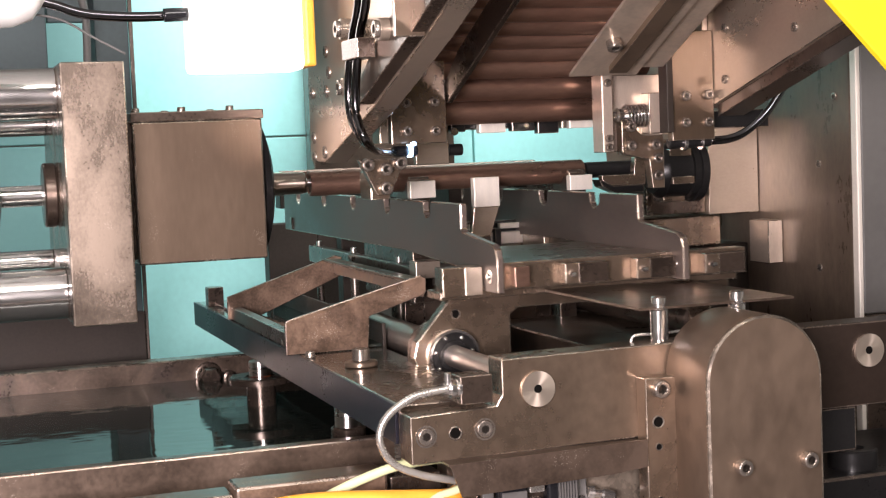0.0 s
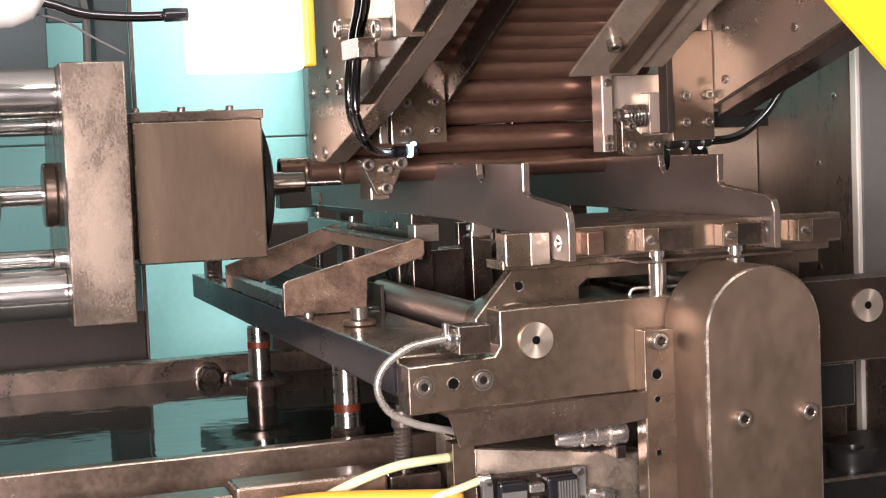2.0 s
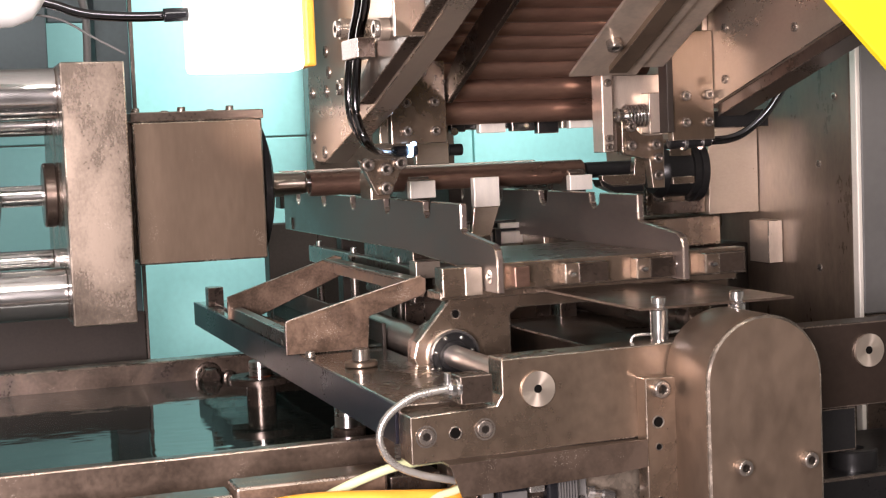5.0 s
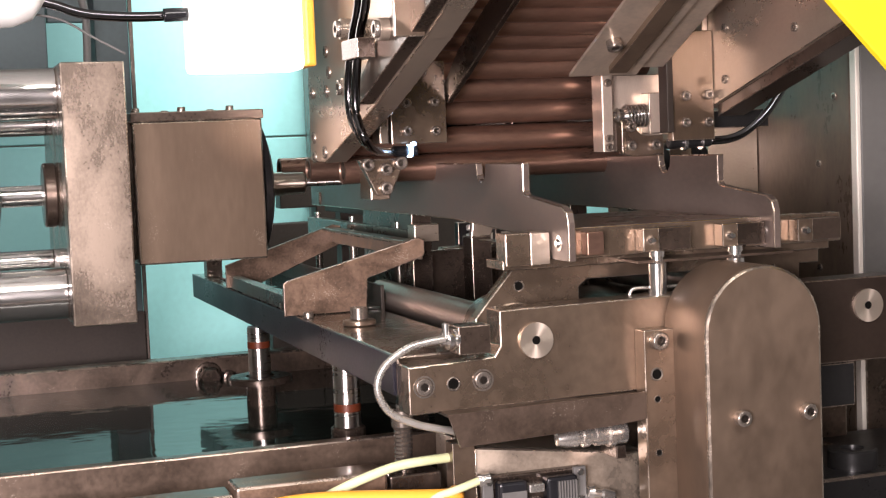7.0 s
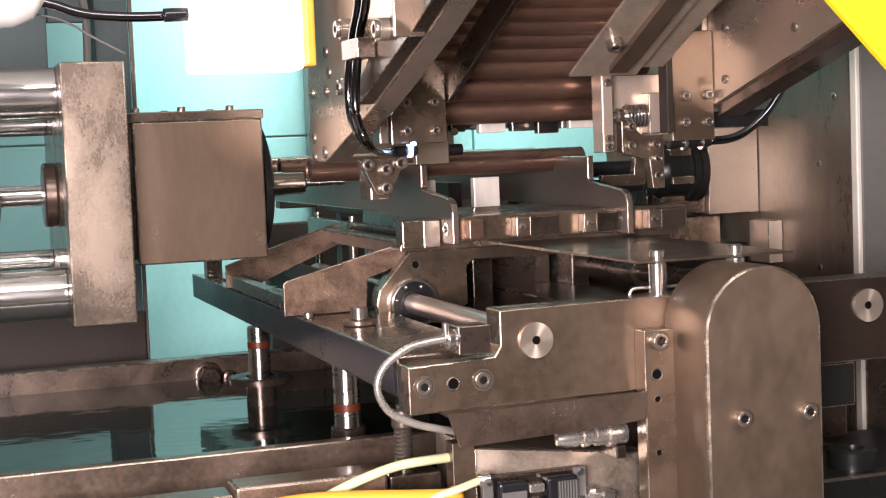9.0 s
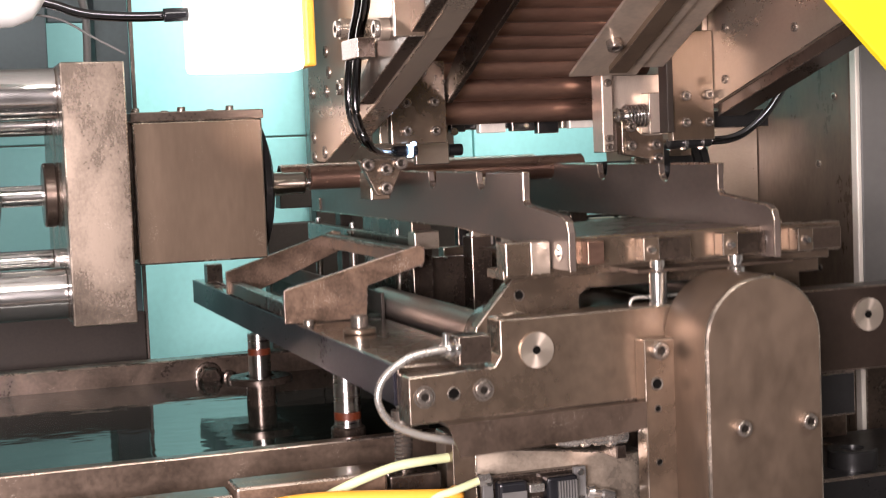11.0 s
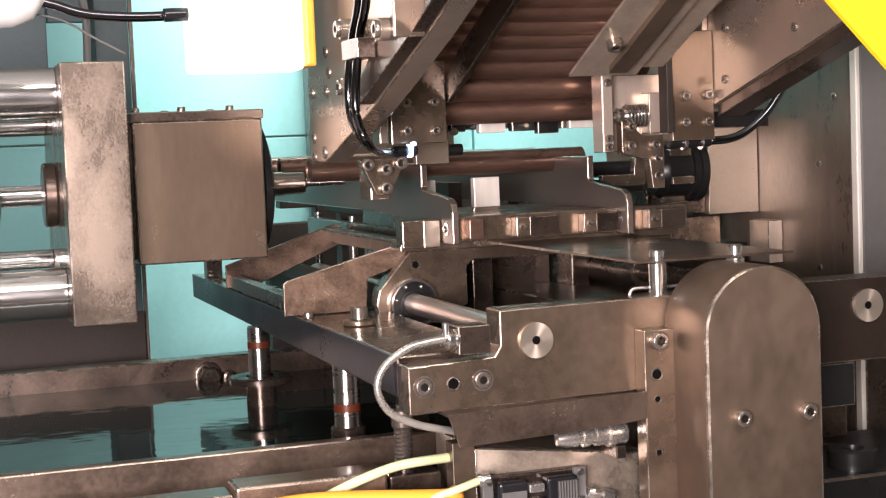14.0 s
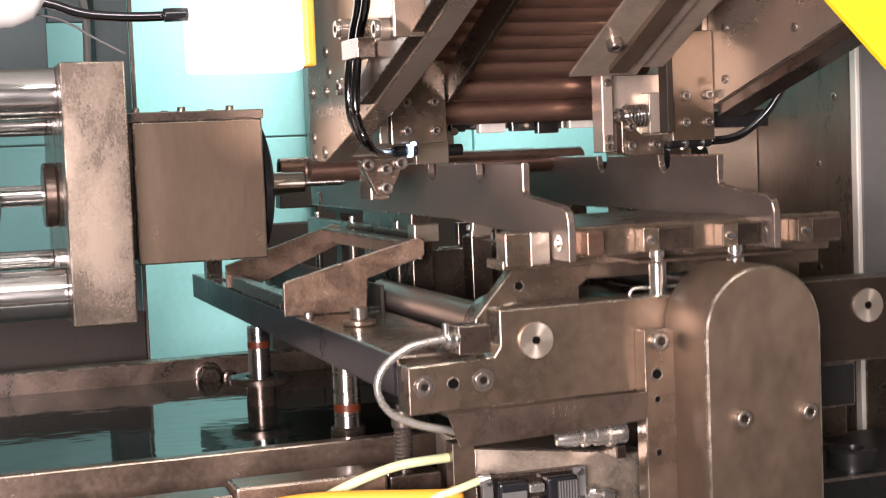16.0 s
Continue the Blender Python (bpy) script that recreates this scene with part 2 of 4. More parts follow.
def cable(pts, r, seg=10, steps=8, ribs=0.0):
    """A round cable through the points (Catmull-Rom)."""
    P = [Vector(p) for p in pts]
    P = [2 * P[0] - P[1], *P, 2 * P[-1] - P[-2]]
    line = []
    for a, b, c, d in zip(P, P[1:], P[2:], P[3:]):
        for i in range(steps):
            t = i / steps
            line.append(0.5 * (2 * b + (c - a) * t + (2 * a - 5 * b + 4 * c - d) * t * t + (3 * b - a - 3 * c + d) * t ** 3))
    line.append(P[-2])
    bm = bmesh.new()
    up, rings = Vector((0.13, 0.3, 1)), []
    for i, p in enumerate(line):
        d = (line[min(i + 1, len(line) - 1)] - line[max(i - 1, 0)]).normalized()
        s = d.cross(up).normalized()
        u = s.cross(d)
        rr = r * (1 + (ribs if i % 2 else -ribs))
        rings.append([bm.verts.new(p + rr * (math.cos(2 * math.pi * k / seg) * s + math.sin(2 * math.pi * k / seg) * u)) for k in range(seg)])
    for a, b in zip(rings, rings[1:]):
        for k in range(seg):
            bm.faces.new((a[k], a[(k + 1) % seg], b[(k + 1) % seg], b[k]))
    bm.faces.new(rings[0])
    bm.faces.new(rings[-1])
    bmesh.ops.recalc_face_normals(bm, faces=bm.faces)
    for f in bm.faces:
        f.smooth = True
    return bm


def merged(*parts_):
    """Several solid pieces in one mesh."""
    out = bmesh.new()
    tmp = bpy.data.meshes.new("tmp")
    for b in parts_:
        b.to_mesh(tmp)
        b.free()
        out.from_mesh(tmp)
    bpy.data.meshes.remove(tmp)
    return out


def thing(name, base, label, category, group=""):
    e = new(name)
    e.empty_display_size = 0.02
    e.location = base
    e["base"] = list(base)
    bpy.context.view_layer.update()
    return tagged(e, label, category, group)


def part(name, bm, material, parent, label=""):
    """A bmesh in world places as one mesh under a thing or a part."""
    o = Vector((0, 0, 0))
    p = parent
    while p is not None:
        o = o + Vector(p.location)
        p = p.parent
    bmesh.ops.translate(bm, vec=-o, verts=bm.verts)
    me = bpy.data.meshes.new(name)
    bm.to_mesh(me)
    bm.free()
    me.materials.append(material)
    if material.name in EDGES:
        me.materials.append(EDGES[material.name])
    ob = new(name, me)
    ob.parent = parent
    if label:
        ob["label"] = label
    return ob


def solid(name, bm, material, label, category="", kind="", group=""):
    """A top-level thing or piece of the setting of one mesh."""
    lo = [min(v.co[i] for v in bm.verts) for i in range(3)]
    hi = [max(v.co[i] for v in bm.verts) for i in range(3)]
    base = Vector(((lo[0] + hi[0]) / 2, (lo[1] + hi[1]) / 2, lo[2]))
    bmesh.ops.translate(bm, vec=-base, verts=bm.verts)
    me = bpy.data.meshes.new(name)
    bm.to_mesh(me)
    bm.free()
    me.materials.append(material)
    ob = new(name, me)
    ob.location = base
    return tagged(ob, label, category, group, kind)


def bolt_mesh():
    """Socket head screw, head radius 1, facing -y, with a deep hexagon socket."""
    bm = bmesh.new()
    n = 24

    def ring(r, h, six=False):
        vs = []
        for i in range(n):
            a = 2 * math.pi * i / n
            q = r
            if six:
                q = r * math.cos(math.pi / 6) / math.cos((a + math.pi / 6) % (math.pi / 3) - math.pi / 6)
            vs.append(bm.verts.new((q * math.cos(a), -h, q * math.sin(a))))
        return vs
    rings = [ring(1, 0), ring(1, 0.95), ring(0.95, 1.08), ring(0.84, 1.14), ring(0.58, 1.14), ring(0.52, 1.04, True), ring(0.50, 0.45, True)]
    for k, (u, v) in enumerate(zip(rings, rings[1:])):
        for i in range(n):
            f = bm.faces.new((u[i], u[(i + 1) % n], v[(i + 1) % n], v[i]))
            f.smooth = k < 4
            f.material_index = 1 if k == 5 else 0
    bm.faces.new(rings[-1]).material_index = 1
    bmesh.ops.recalc_face_normals(bm, faces=bm.faces)
    for e in bm.edges:
        if e.calc_face_angle(0) > 0.9:
            e.smooth = False
    me = bpy.data.meshes.new("socket_bolt")
    bm.to_mesh(me)
    bm.free()
    me.materials.append(BOLT)
    me.materials.append(SOCKET)
    return me


BOLT_MESH = bolt_mesh()


def bolt(parent, x, y, z, r, turn=0.0, flat=1.0, name="bolt"):
    """A socket head screw on the face at (x, y, z); turn: degrees about z from facing the -y side."""
    ob = new(name, BOLT_MESH)
    ob.parent = parent
    o, p = Vector((0, 0, 0)), parent
    while p is not None:
        o = o + Vector(p.location)
        p = p.parent
    ob.location = Vector((x, y, z)) - o
    ob.rotation_euler = (0, 0, radians(turn))
    ob.scale = (r, r * flat, r)
    return ob


def bolt_up(parent, x, y, z, r):
    ob = bolt(parent, x, y, z, r)
    ob.rotation_euler = (radians(-90), 0, 0)
    return ob

# ---- the building and the machine's shell ----
solid("floor", box(-3, 4, -3, 4.2, -0.1, 0, 0), CONCRETE, "grey concrete workshop floor", "floor", "structure")
solid("wall_west", box(-3.1, -3, -3, 4.2, 0, 3, 0), PLASTER, "plain plaster workshop wall", "wall", "structure")
solid("wall_east", box(4, 4.1, -3, 4.2, 0, 3, 0), PLASTER, "plain plaster workshop wall", "wall", "structure")
solid("wall_south", box(-3, 4, -3.1, -3, 0, 3, 0), PLASTER, "plain plaster workshop wall", "wall", "structure")
solid("wall_north", box(-3, 4, 4.2, 4.3, 0, 3, 0), PLASTER, "plain plaster workshop wall", "wall", "structure")
solid("ceiling", box(-3.1, 4.1, -3.1, 4.3, 3, 3.1, 0), PLASTER, "plain plaster workshop ceiling", "ceiling", "structure")

enclosure = thing("machine_enclosure", (0.7, 2.95, 0.0), "cyan painted sheet-metal back panels of the machine enclosure", "panel")
for x0, x1, mat in ((-0.6, 0.372, CYAN_DIM), (0.376, 1.06, CYAN), (1.064, 2.2, CYAN)):
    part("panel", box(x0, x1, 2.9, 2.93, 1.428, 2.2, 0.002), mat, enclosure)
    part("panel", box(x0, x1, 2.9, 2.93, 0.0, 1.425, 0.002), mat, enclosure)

column = thing("machine_column", (0.27, 2.4, 0.0), "dark teal steel column behind the press plate", "column")
part("body", box(0.255, 0.306, 2.36, 2.46, 0.0, 2.2), DARK_PAINT, column)
part("side_panel", box(-0.1, 0.187, 2.40, 2.43, 1.54, 2.0), DARK_PAINT, column)
part("window_frame", box(0.19, 0.254, 2.42, 2.44, 1.612, 2.0), DARK_PAINT, column)
part("pipe", cable([(0.215, 2.3, 1.68), (0.235, 2.3, 1.625), (0.237, 2.3, 1.58), (0.234, 2.3, 1.50)], 0.006), GREY_PAINT, column)
part("lower_panel", box(-0.1, 0.306, 2.34, 2.358, 0.9, 1.16), INNER, column, "near-black lower panel")
part("edge_strip", box(0.3065, 0.312, 2.35, 2.36, 1.0, 2.2, 0.001), BLUED, column)

# oil trough in the machine bed
trough = thing("oil_trough", (0.4, 1.85, 0.0), "oily brown steel trough of the machine bed", "trough")
part("back_wall", box(-0.6, 1.0, 2.2, 2.235, 0.9, 1.10, 0.003), TROUGH, trough)
part("front_wall", box(-0.6, 0.99, 1.482, 1.50, 0.75, 1.10, 0.002), TROUGH, trough)
part("bed", box(-0.6, 1.0, 1.50, 2.2, 0.9, 1.03, 0), STEEL_DARK, trough)
part("pedestal", box(-0.6, 1.9, 1.52, 2.6, 0.0, 0.88, 0.004), DARK_PAINT, trough)
drain = part("drain_plug", lathe((0.374, 2.20, 1.073), (0, -1, 0), [(0, 0), (0, 0.015), (0.030, 0.015), (0.032, 0.0135), (0.032, 0)], 6), STEEL_DARK, trough, "oily hexagon drain plug")
part("drain_collar", lathe((0.374, 2.20, 1.073), (0, -1, 0), [(0, 0.0205), (0.006, 0.0205), (0.007, 0.019), (0.007, 0.015)], 28), STEEL_DARK, drain)
part("drain_tap", lathe((0.403, 2.20, 1.070), (0, -1, 0), [(0, 0), (0, 0.009), (0.02, 0.009), (0.021, 0.006), (0.034, 0.006), (0.034, 0)], 20), STEEL_DARK, trough)
part("ledge", box(-0.6, 0.95, 1.44, 1.48, 1.0, 1.045, 0.003), STEEL, trough)
solid("oil_pool", box(-0.6, 1.0, 1.5, 2.2, 1.03, 1.068, 0), OIL, "dark glossy oil standing in the trough", "oil", "structure")

POSTS = ((0.397, 1.93), (0.417, 1.57), (0.78, 1.93), (0.78, 1.57))
for px_, py_ in POSTS:
    post = thing("guide_socket", (px_, py_, 1.03), "dark flanged guide socket standing in the oil", "socket", "guide sockets of the lift table")
    part("sleeve", lathe((px_, py_, 1.03), (0, 0, 1), [(0, 0.019), (0.066, 0.019), (0.068, 0.017), (0.068, 0.0152), (0.0, 0.0152)]), STEEL_DARK, post)
    if py_ > 1.8:
        part("flange", lathe((px_, py_, 1.098), (0, 0, 1), [(0, 0.019), (0, 0.041), (0.007, 0.041), (0.009, 0.039), (0.009, 0.019)]), STEEL_DARK, post)

# ---- the press ----
press = thing("press_head", (0.3, 1.83, 1.2), "brown steel press head with thick end plate and cylinder block", "press")
part("end_plate", box(0.143, 0.213, 1.69, 1.97, 1.214, 1.505, 0.002), PRESS, press, "coarse ground end plate with pale specks")
block = part("cylinder_block", box(0.226, 0.377, 1.752, 1.91, 1.2735, 1.4385, 0.002), BRUSHED, press)
part("spacer", box(0.213, 0.226, 1.762, 1.90, 1.28, 1.44, 0.001), STEEL_DARK, press)
part("cap_plate", box(0.224, 0.379, 1.75, 1.912, 1.4385, 1.4495, 0.001), STEEL_DARK, press)
for bx in (0.232, 0.285, 0.342):
    ob = bolt_up(press, bx, 1.765, 1.4495, 0.0048)
    ob = bolt_up(press, bx, 1.895, 1.4495, 0.0048)
part("nose", lathe((0.379, 1.831, 1.356), (1, 0, 0), [(0, 0), (0, 0.080), (0.008, 0.078), (0.014, 0.06), (0.017, 0.035), (0.018, 0)], 48), BLACK_OX, press)
part("rod", lathe((0.39, 1.831, 1.3582), (1, 0, 0), [(0, 0), (0, 0.0145), (0.026, 0.0145), (0.026, 0.0135), (0.052, 0.0135), (0.054, 0.012), (0.054, 0)]), SPINDLE, press, "turned steel mandrel rod")
part("pin", cyl((0.444, 1.831, 1.3582), (0.495, 1.831, 1.3582), 0.0048), POLISHED, press)
part("rod", cyl((0.39, 1.994, 1.3582), (0.44, 1.994, 1.3582), 0.0135), STEEL_DARK, press)
for z_ in (1.474, 1.2475):
    part("tie_bar", cyl((-0.7, 1.76, z_), (0.143, 1.76, z_), 0.0295), CHROME, press, "thick chrome tie bar")
for z_ in (1.4437, 1.2743):
    part("tie_bar", cyl((-0.7, 1.93, z_), (0.143, 1.93, z_), 0.0145), CHROME, press, "thin chrome tie bar")
    part("tie_bar", cyl((-0.7, 1.90, z_ + 0.02 * (1 if z_ > 1.36 else -1)), (0.143, 1.90, z_ + 0.02 * (1 if z_ > 1.36 else -1)), 0.012), CHROME, press, "thin chrome tie bar")
part("piston_rod", cyl((-0.7, 1.831, 1.358), (0.143, 1.831, 1.358), 0.0125), CHROME, press, "chrome piston rod")
part("flange", cyl((0.128, 1.831, 1.358), (0.143, 1.831, 1.358), 0.038, 0.002), STEEL_DARK, press)
part("gland", lathe((-0.195, 1.80, 1.355), (1, 0, 0), [(0, 0), (0, 0.045), (0.25, 0.045), (0.27, 0.035), (0.275, 0)], 40), BLACK_OX, press, "black cylinder gland")
part("cross_head", box(-0.6, -0.35, 1.65, 2.0, 1.05, 1.55, 0.004), STEEL, press)

# ---- magazine: inclined chute with side plates ----
mag = thing("tube_magazine", (0.64, 1.6, 1.38), "brown steel tube magazine with inclined side plates", "magazine")
part("side_plate", prism("x", [(1.694, 1.3866), (1.630, 1.3838), (1.422, 1.4401), (1.260, 1.4926), (1.190, 1.5188), (1.02, 1.585), (1.02, 1.75), (1.68, 1.75)], 0.42, 0.4455, 0.001), MACHINED, mag, "bolted side plate with slanting lower edge")
# dark steel puts the bar's shadowed face into its colour
part("slant_bar", prism("x", [(1.465, 1.4415), (1.427, 1.4415), (1.260, 1.495), (1.02, 1.582), (1.02, 1.625), (1.365, 1.4974)], 0.405, 0.42, 0.001), STEEL_DARK, mag)
part("spacer_block", box(0.3899, 0.418, 1.2525, 1.2575, 1.4937, 1.62, 0.001), STEEL, mag)
part("side_plate", prism("x", [(1.514, 1.427), (1.516, 1.47), (1.54, 1.60), (1.02, 1.74), (1.02, 1.564)], 0.838, 0.85, 0.001), MACHINED, mag, "bolted side plate with slanting lower edge")
part("slant_bar", prism("x", [(1.50, 1.418), (1.50, 1.431), (1.02, 1.564), (1.02, 1.548)], 0.842, 0.875, 0.001), STEEL_DARK, mag)
for by, bz in ((1.608, 1.462), (1.6255, 1.3955), (1.672, 1.463), (1.672, 1.4124), (1.672, 1.3905), (1.604, 1.505), (1.594, 1.482)):
    bolt(mag, 0.42, by, bz, 0.0068, -90, 0.3)
for by, bz in ((1.472, 1.514), (1.331, 1.503), (1.474, 1.458)):
    bolt(mag, 0.838, by, bz, 0.005, -90, 0.5)
for by, bz, rr in ((1.4576, 1.5175, 0.0105), (1.3224, 1.5061, 0.0105), (1.4612, 1.4601, 0.0095)):
    st_ = part("standoff", cyl((0.3965, by, bz), (0.42, by, bz), rr), MACHINED, mag)
    bolt(st_, 0.3965, by, bz, rr * 0.8, -90, 0.5)
part("floor_sheet", prism("x", [(1.50, 1.4665), (1.50, 1.4705), (1.02, 1.693), (1.02, 1.689)], 0.662, 0.742, 0.0005), SHEET, mag, "sloping floor sheet under the tubes")
# darker strip added for the shadow band across the floor sheet
part("floor_strip", prism("x", [(1.48, 1.468), (1.48, 1.4755), (1.02, 1.6885), (1.02, 1.681)], 0.70, 0.722, 0.0005), STEEL, mag)
part("floor_sheet", prism("x", [(1.50, 1.4745), (1.50, 1.4785), (1.02, 1.699), (1.02, 1.695)], 0.7425, 0.7755, 0.0005), SHEET, mag, "sloping floor sheet under the tubes")
part("floor_sheet", prism("x", [(1.50, 1.532), (1.50, 1.536), (1.02, 1.76), (1.02, 1.756)], 0.776, 0.8375, 0.0005), SHEET, mag)
bolt_up(mag, 0.683, 1.43, 1.499, 0.0085).rotation_euler = (radians(65), 0, 0)
part("end_fence", box(0.83, 0.838, 1.51, 1.70, 1.40, 1.62, 0.001), MILLED, mag)
# the rail lies in shadow, which the darker steel stands for
part("guide_rail", prism("x", [(1.625, 1.455), (1.56, 1.50), (1.02, 1.735), (1.02, 1.69), (1.44, 1.515), (1.60, 1.445)], 0.556, 0.563, 0.001), STEEL_DARK, mag)
part("guide_rail", prism("x", [(1.74, 1.425), (1.73, 1.53), (1.02, 1.79), (1.02, 1.782), (1.715, 1.525), (1.71, 1.425)], 0.47, 0.80, 0.001), STEEL_DARK, mag, "dark back guide behind the tubes")
fl = part("mount_plate", box(0.4897, 0.5545, 1.60, 1.612, 1.4010, 1.545, 0.001), STEEL, mag)
for bx, bz in ((0.5076, 1.4469), (0.5407, 1.4472), (0.5075, 1.4156), (0.5407, 1.4145)):
    bolt(mag, bx, 1.60, bz, 0.0055)
part("shim", box(0.476, 0.486, 1.60, 1.63, 1.402, 1.43, 0.001), MACHINED, mag)
tri = part("finger_plate", prism("y", [(0.4462, 1.386), (0.5009, 1.3862), (0.4815, 1.346), (0.466, 1.346)], 1.585, 1.597, 0.0012), STEEL, mag, "triangular finger plate")
for bx, bz in ((0.4553, 1.380), (0.476, 1.3743), (0.4755, 1.3537), (0.493, 1.3805)):
    bolt(mag, bx, 1.585, bz, 0.0072)
part("finger", box(0.462, 0.484, 1.597, 1.64, 1.341, 1.372, 0.001), STEEL, mag)
part("sensor", cyl((0.487, 1.59, 1.3935), (0.515, 1.59, 1.3935), 0.006), BLACK, mag, "black proximity sensor")
part("indicator", merged(lathe((0.503, 1.586, 1.3935), (1, 0, 0), [(0, 0.0055), (0, 0.0072), (0.0045, 0.0072), (0.0045, 0.0055)], 24), cyl((0.506, 1.583, 1.4005), (0.512, 1.583, 1.4012), 0.0025)), LED, mag, "glowing blue indicator")
part("knob", cyl((0.5915, 1.705, 1.392), (0.609, 1.705, 1.392), 0.007), BLACK_OX, mag)
part("hanger", box(0.549, 0.591, 1.70, 1.7095, 1.3755, 1.43, 0.001), MACHINED, mag)

# right-hand bracket with spring plunger
rb = thing("stop_bracket", (0.78, 1.6, 1.36), "steel stop bracket with spring plunger and sensor", "bracket")
part("angle_leaf", box(0.742, 0.756, 1.59, 1.618, 1.382, 1.4715, 0.001), MILLED, rb)
part("angle_back", box(0.756, 0.83, 1.612, 1.62, 1.382, 1.472, 0.001), MILLED, rb)
part("plunger", lathe((0.758, 1.60, 1.4236), (1, 0, 0), [(0, 0), (0, 0.006), (0.006, 0.006), (0.007, 0.0095), (0.012, 0.0095), (0.013, 0.007), (0.018, 0.0105), (0.024, 0.0105), (0.025, 0.007), (0.05, 0.007), (0.05, 0)]), CHROME, rb)
part("plunger_spring", cable([(0.775 + 0.026 * i / 60, 1.598 + 0.0125 * math.cos(i * 0.63), 1.4236 + 0.0125 * math.sin(i * 0.63)) for i in range(61)], 0.0017, 6, 2), CHROME, rb, "shiny coil spring")
part("plunger_block", box(0.803, 0.828, 1.592, 1.645, 1.402, 1.4495, 0.001), MILLED, rb)
part("lower_plate", prism("y", [(0.7636, 1.418), (0.7715, 1.418), (0.790, 1.400), (0.8173, 1.400), (0.8173, 1.338), (0.802, 1.338), (0.798, 1.372), (0.7636, 1.3795)], 1.585, 1.60, 0.001), STEEL, rb)
for bx, bz in ((0.7743, 1.4108), (0.7735, 1.389), (0.805, 1.3889), (0.8075, 1.3732), (0.8072, 1.3532)):
    bolt(rb, bx, 1.585, bz, 0.0062)
for bx, bz in ((0.7485, 1.462), (0.7485, 1.388), (0.7485, 1.398)):
    bolt(rb, bx, 1.59, bz, 0.0045)
part("mount_plate", box(0.7846, 0.8375, 1.50, 1.512, 1.3925, 1.514, 0.001), BRUSHED, rb)
part("mount_rib", box(0.7765, 0.7846, 1.495, 1.515, 1.402, 1.514, 0.001), INNER, rb)
for bx, bz in ((0.8011, 1.4419), (0.8294, 1.4424), (0.8002, 1.4125), (0.8284, 1.4122)):
    bolt(rb, bx, 1.50, bz, 0.0055)
bolt(rb, 0.7765, 1.505, 1.50, 0.006, -90)
part("sensor", cyl((0.789, 1.52, 1.3905), (0.842, 1.52, 1.3905), 0.006), BLACK_OX, rb, "black cable socket")
part("nut", cyl((0.806, 1.52, 1.3905), (0.811, 1.52, 1.3905), 0.0095), CHROME, rb)
part("nut", cyl((0.829, 1.52, 1.3905), (0.831, 1.52, 1.3905), 0.0095), CHROME, rb)
part("dark_guard", box(0.84, 0.925, 1.53, 1.60, 1.405, 1.425, 0.001), BLACK_OX, rb)
part("lead", cable([(0.842, 1.52, 1.391), (0.865, 1.52, 1.392), (0.885, 1.52, 1.398), (0.905, 1.52, 1.411), (0.922, 1.52, 1.427), (0.94, 1.52, 1.452), (0.955, 1.52, 1.49)], 0.0048), CABLE, rb, "glossy black sensor cable")

# far gate bar behind the falling tubes
gate = thing("gate_bar", (0.7, 1.71, 1.41), "dark gate bar with small milled blocks behind the tubes", "bar")
part("bar", box(0.575, 0.80, 1.722, 1.738, 1.416, 1.4245, 0.0008), BLACK_OX, gate)
for x0, x1, zb, m_ in ((0.634, 0.668, 1.4105, BRIGHT), (0.598, 0.616, 1.413, BLACK_OX), (0.752, 0.784, 1.4125, BRIGHT), (0.676, 0.706, 1.4115, BLACK_OX), (0.710, 0.738, 1.4075, BLACK_OX), (0.742, 0.748, 1.413, MACHINED)):
    part("gate_block", box(x0, x1, 1.708, 1.7215, zb, 1.4235, 0.0012), m_, gate)
part("gate_pin", cyl((0.60, 1.702, 1.414), (0.60, 1.7085, 1.414), 0.005), BOLT, gate)
part("gate_pin", cyl((0.693, 1.702, 1.418), (0.693, 1.7085, 1.418), 0.004), BOLT, gate)

# ---- rests, chuck and headstock ----
for name_, x0, x1, y0, y1, zt, zb in (("left", 0.567, 0.601, 1.80, 1.862, 1.3545, 1.333), ("right", 0.784, 0.816, 1.80, 1.862, 1.3525, 1.333)):
    r_ = thing("tube_rest", (x0, 1.83, 1.03), "bright milled steel rest block under the tubes", "rest", "rests under the press axis")
    part("block", prism("y", [(x0, zb), (x1, zb), (x1, zt), (x0, zt)], 1.785, 1.797, 0.001), BRIGHT, r_)
    part("cradle", prism("x", [(1.797, 1.20), (2.02, 1.20), (2.02, 1.36), (1.994, 1.340), (1.965, 1.36), (1.86, 1.36), (1.831, 1.340), (1.802, 1.36), (1.797, 1.356)], x0 + 0.004, x1 - 0.004, 0.001), STEEL_DARK, r_)
    part("stem", box(x0 + 0.004, x1 - 0.004, 1.84, 1.90, 1.03, 1.20, 0.001), STEEL_DARK, r_)
arm = thing("centre_rest", (0.65, 1.76, 1.03), "bright cranked steel rest arm in front of the tube", "rest")
part("head", box(0.639, 0.673, 1.75, 1.762, 1.3195, 1.3562, 0.001), BRIGHT, arm)
part("crank", prism("y", [(0.639, 1.3195), (0.673, 1.3195), (0.66, 1.283), (0.634, 1.283)], 1.752, 1.762, 0.001), MACHINED, arm)
part("stem", box(0.634, 0.66, 1.752, 1.785, 1.03, 1.283, 0.001), STEEL_DARK, arm)

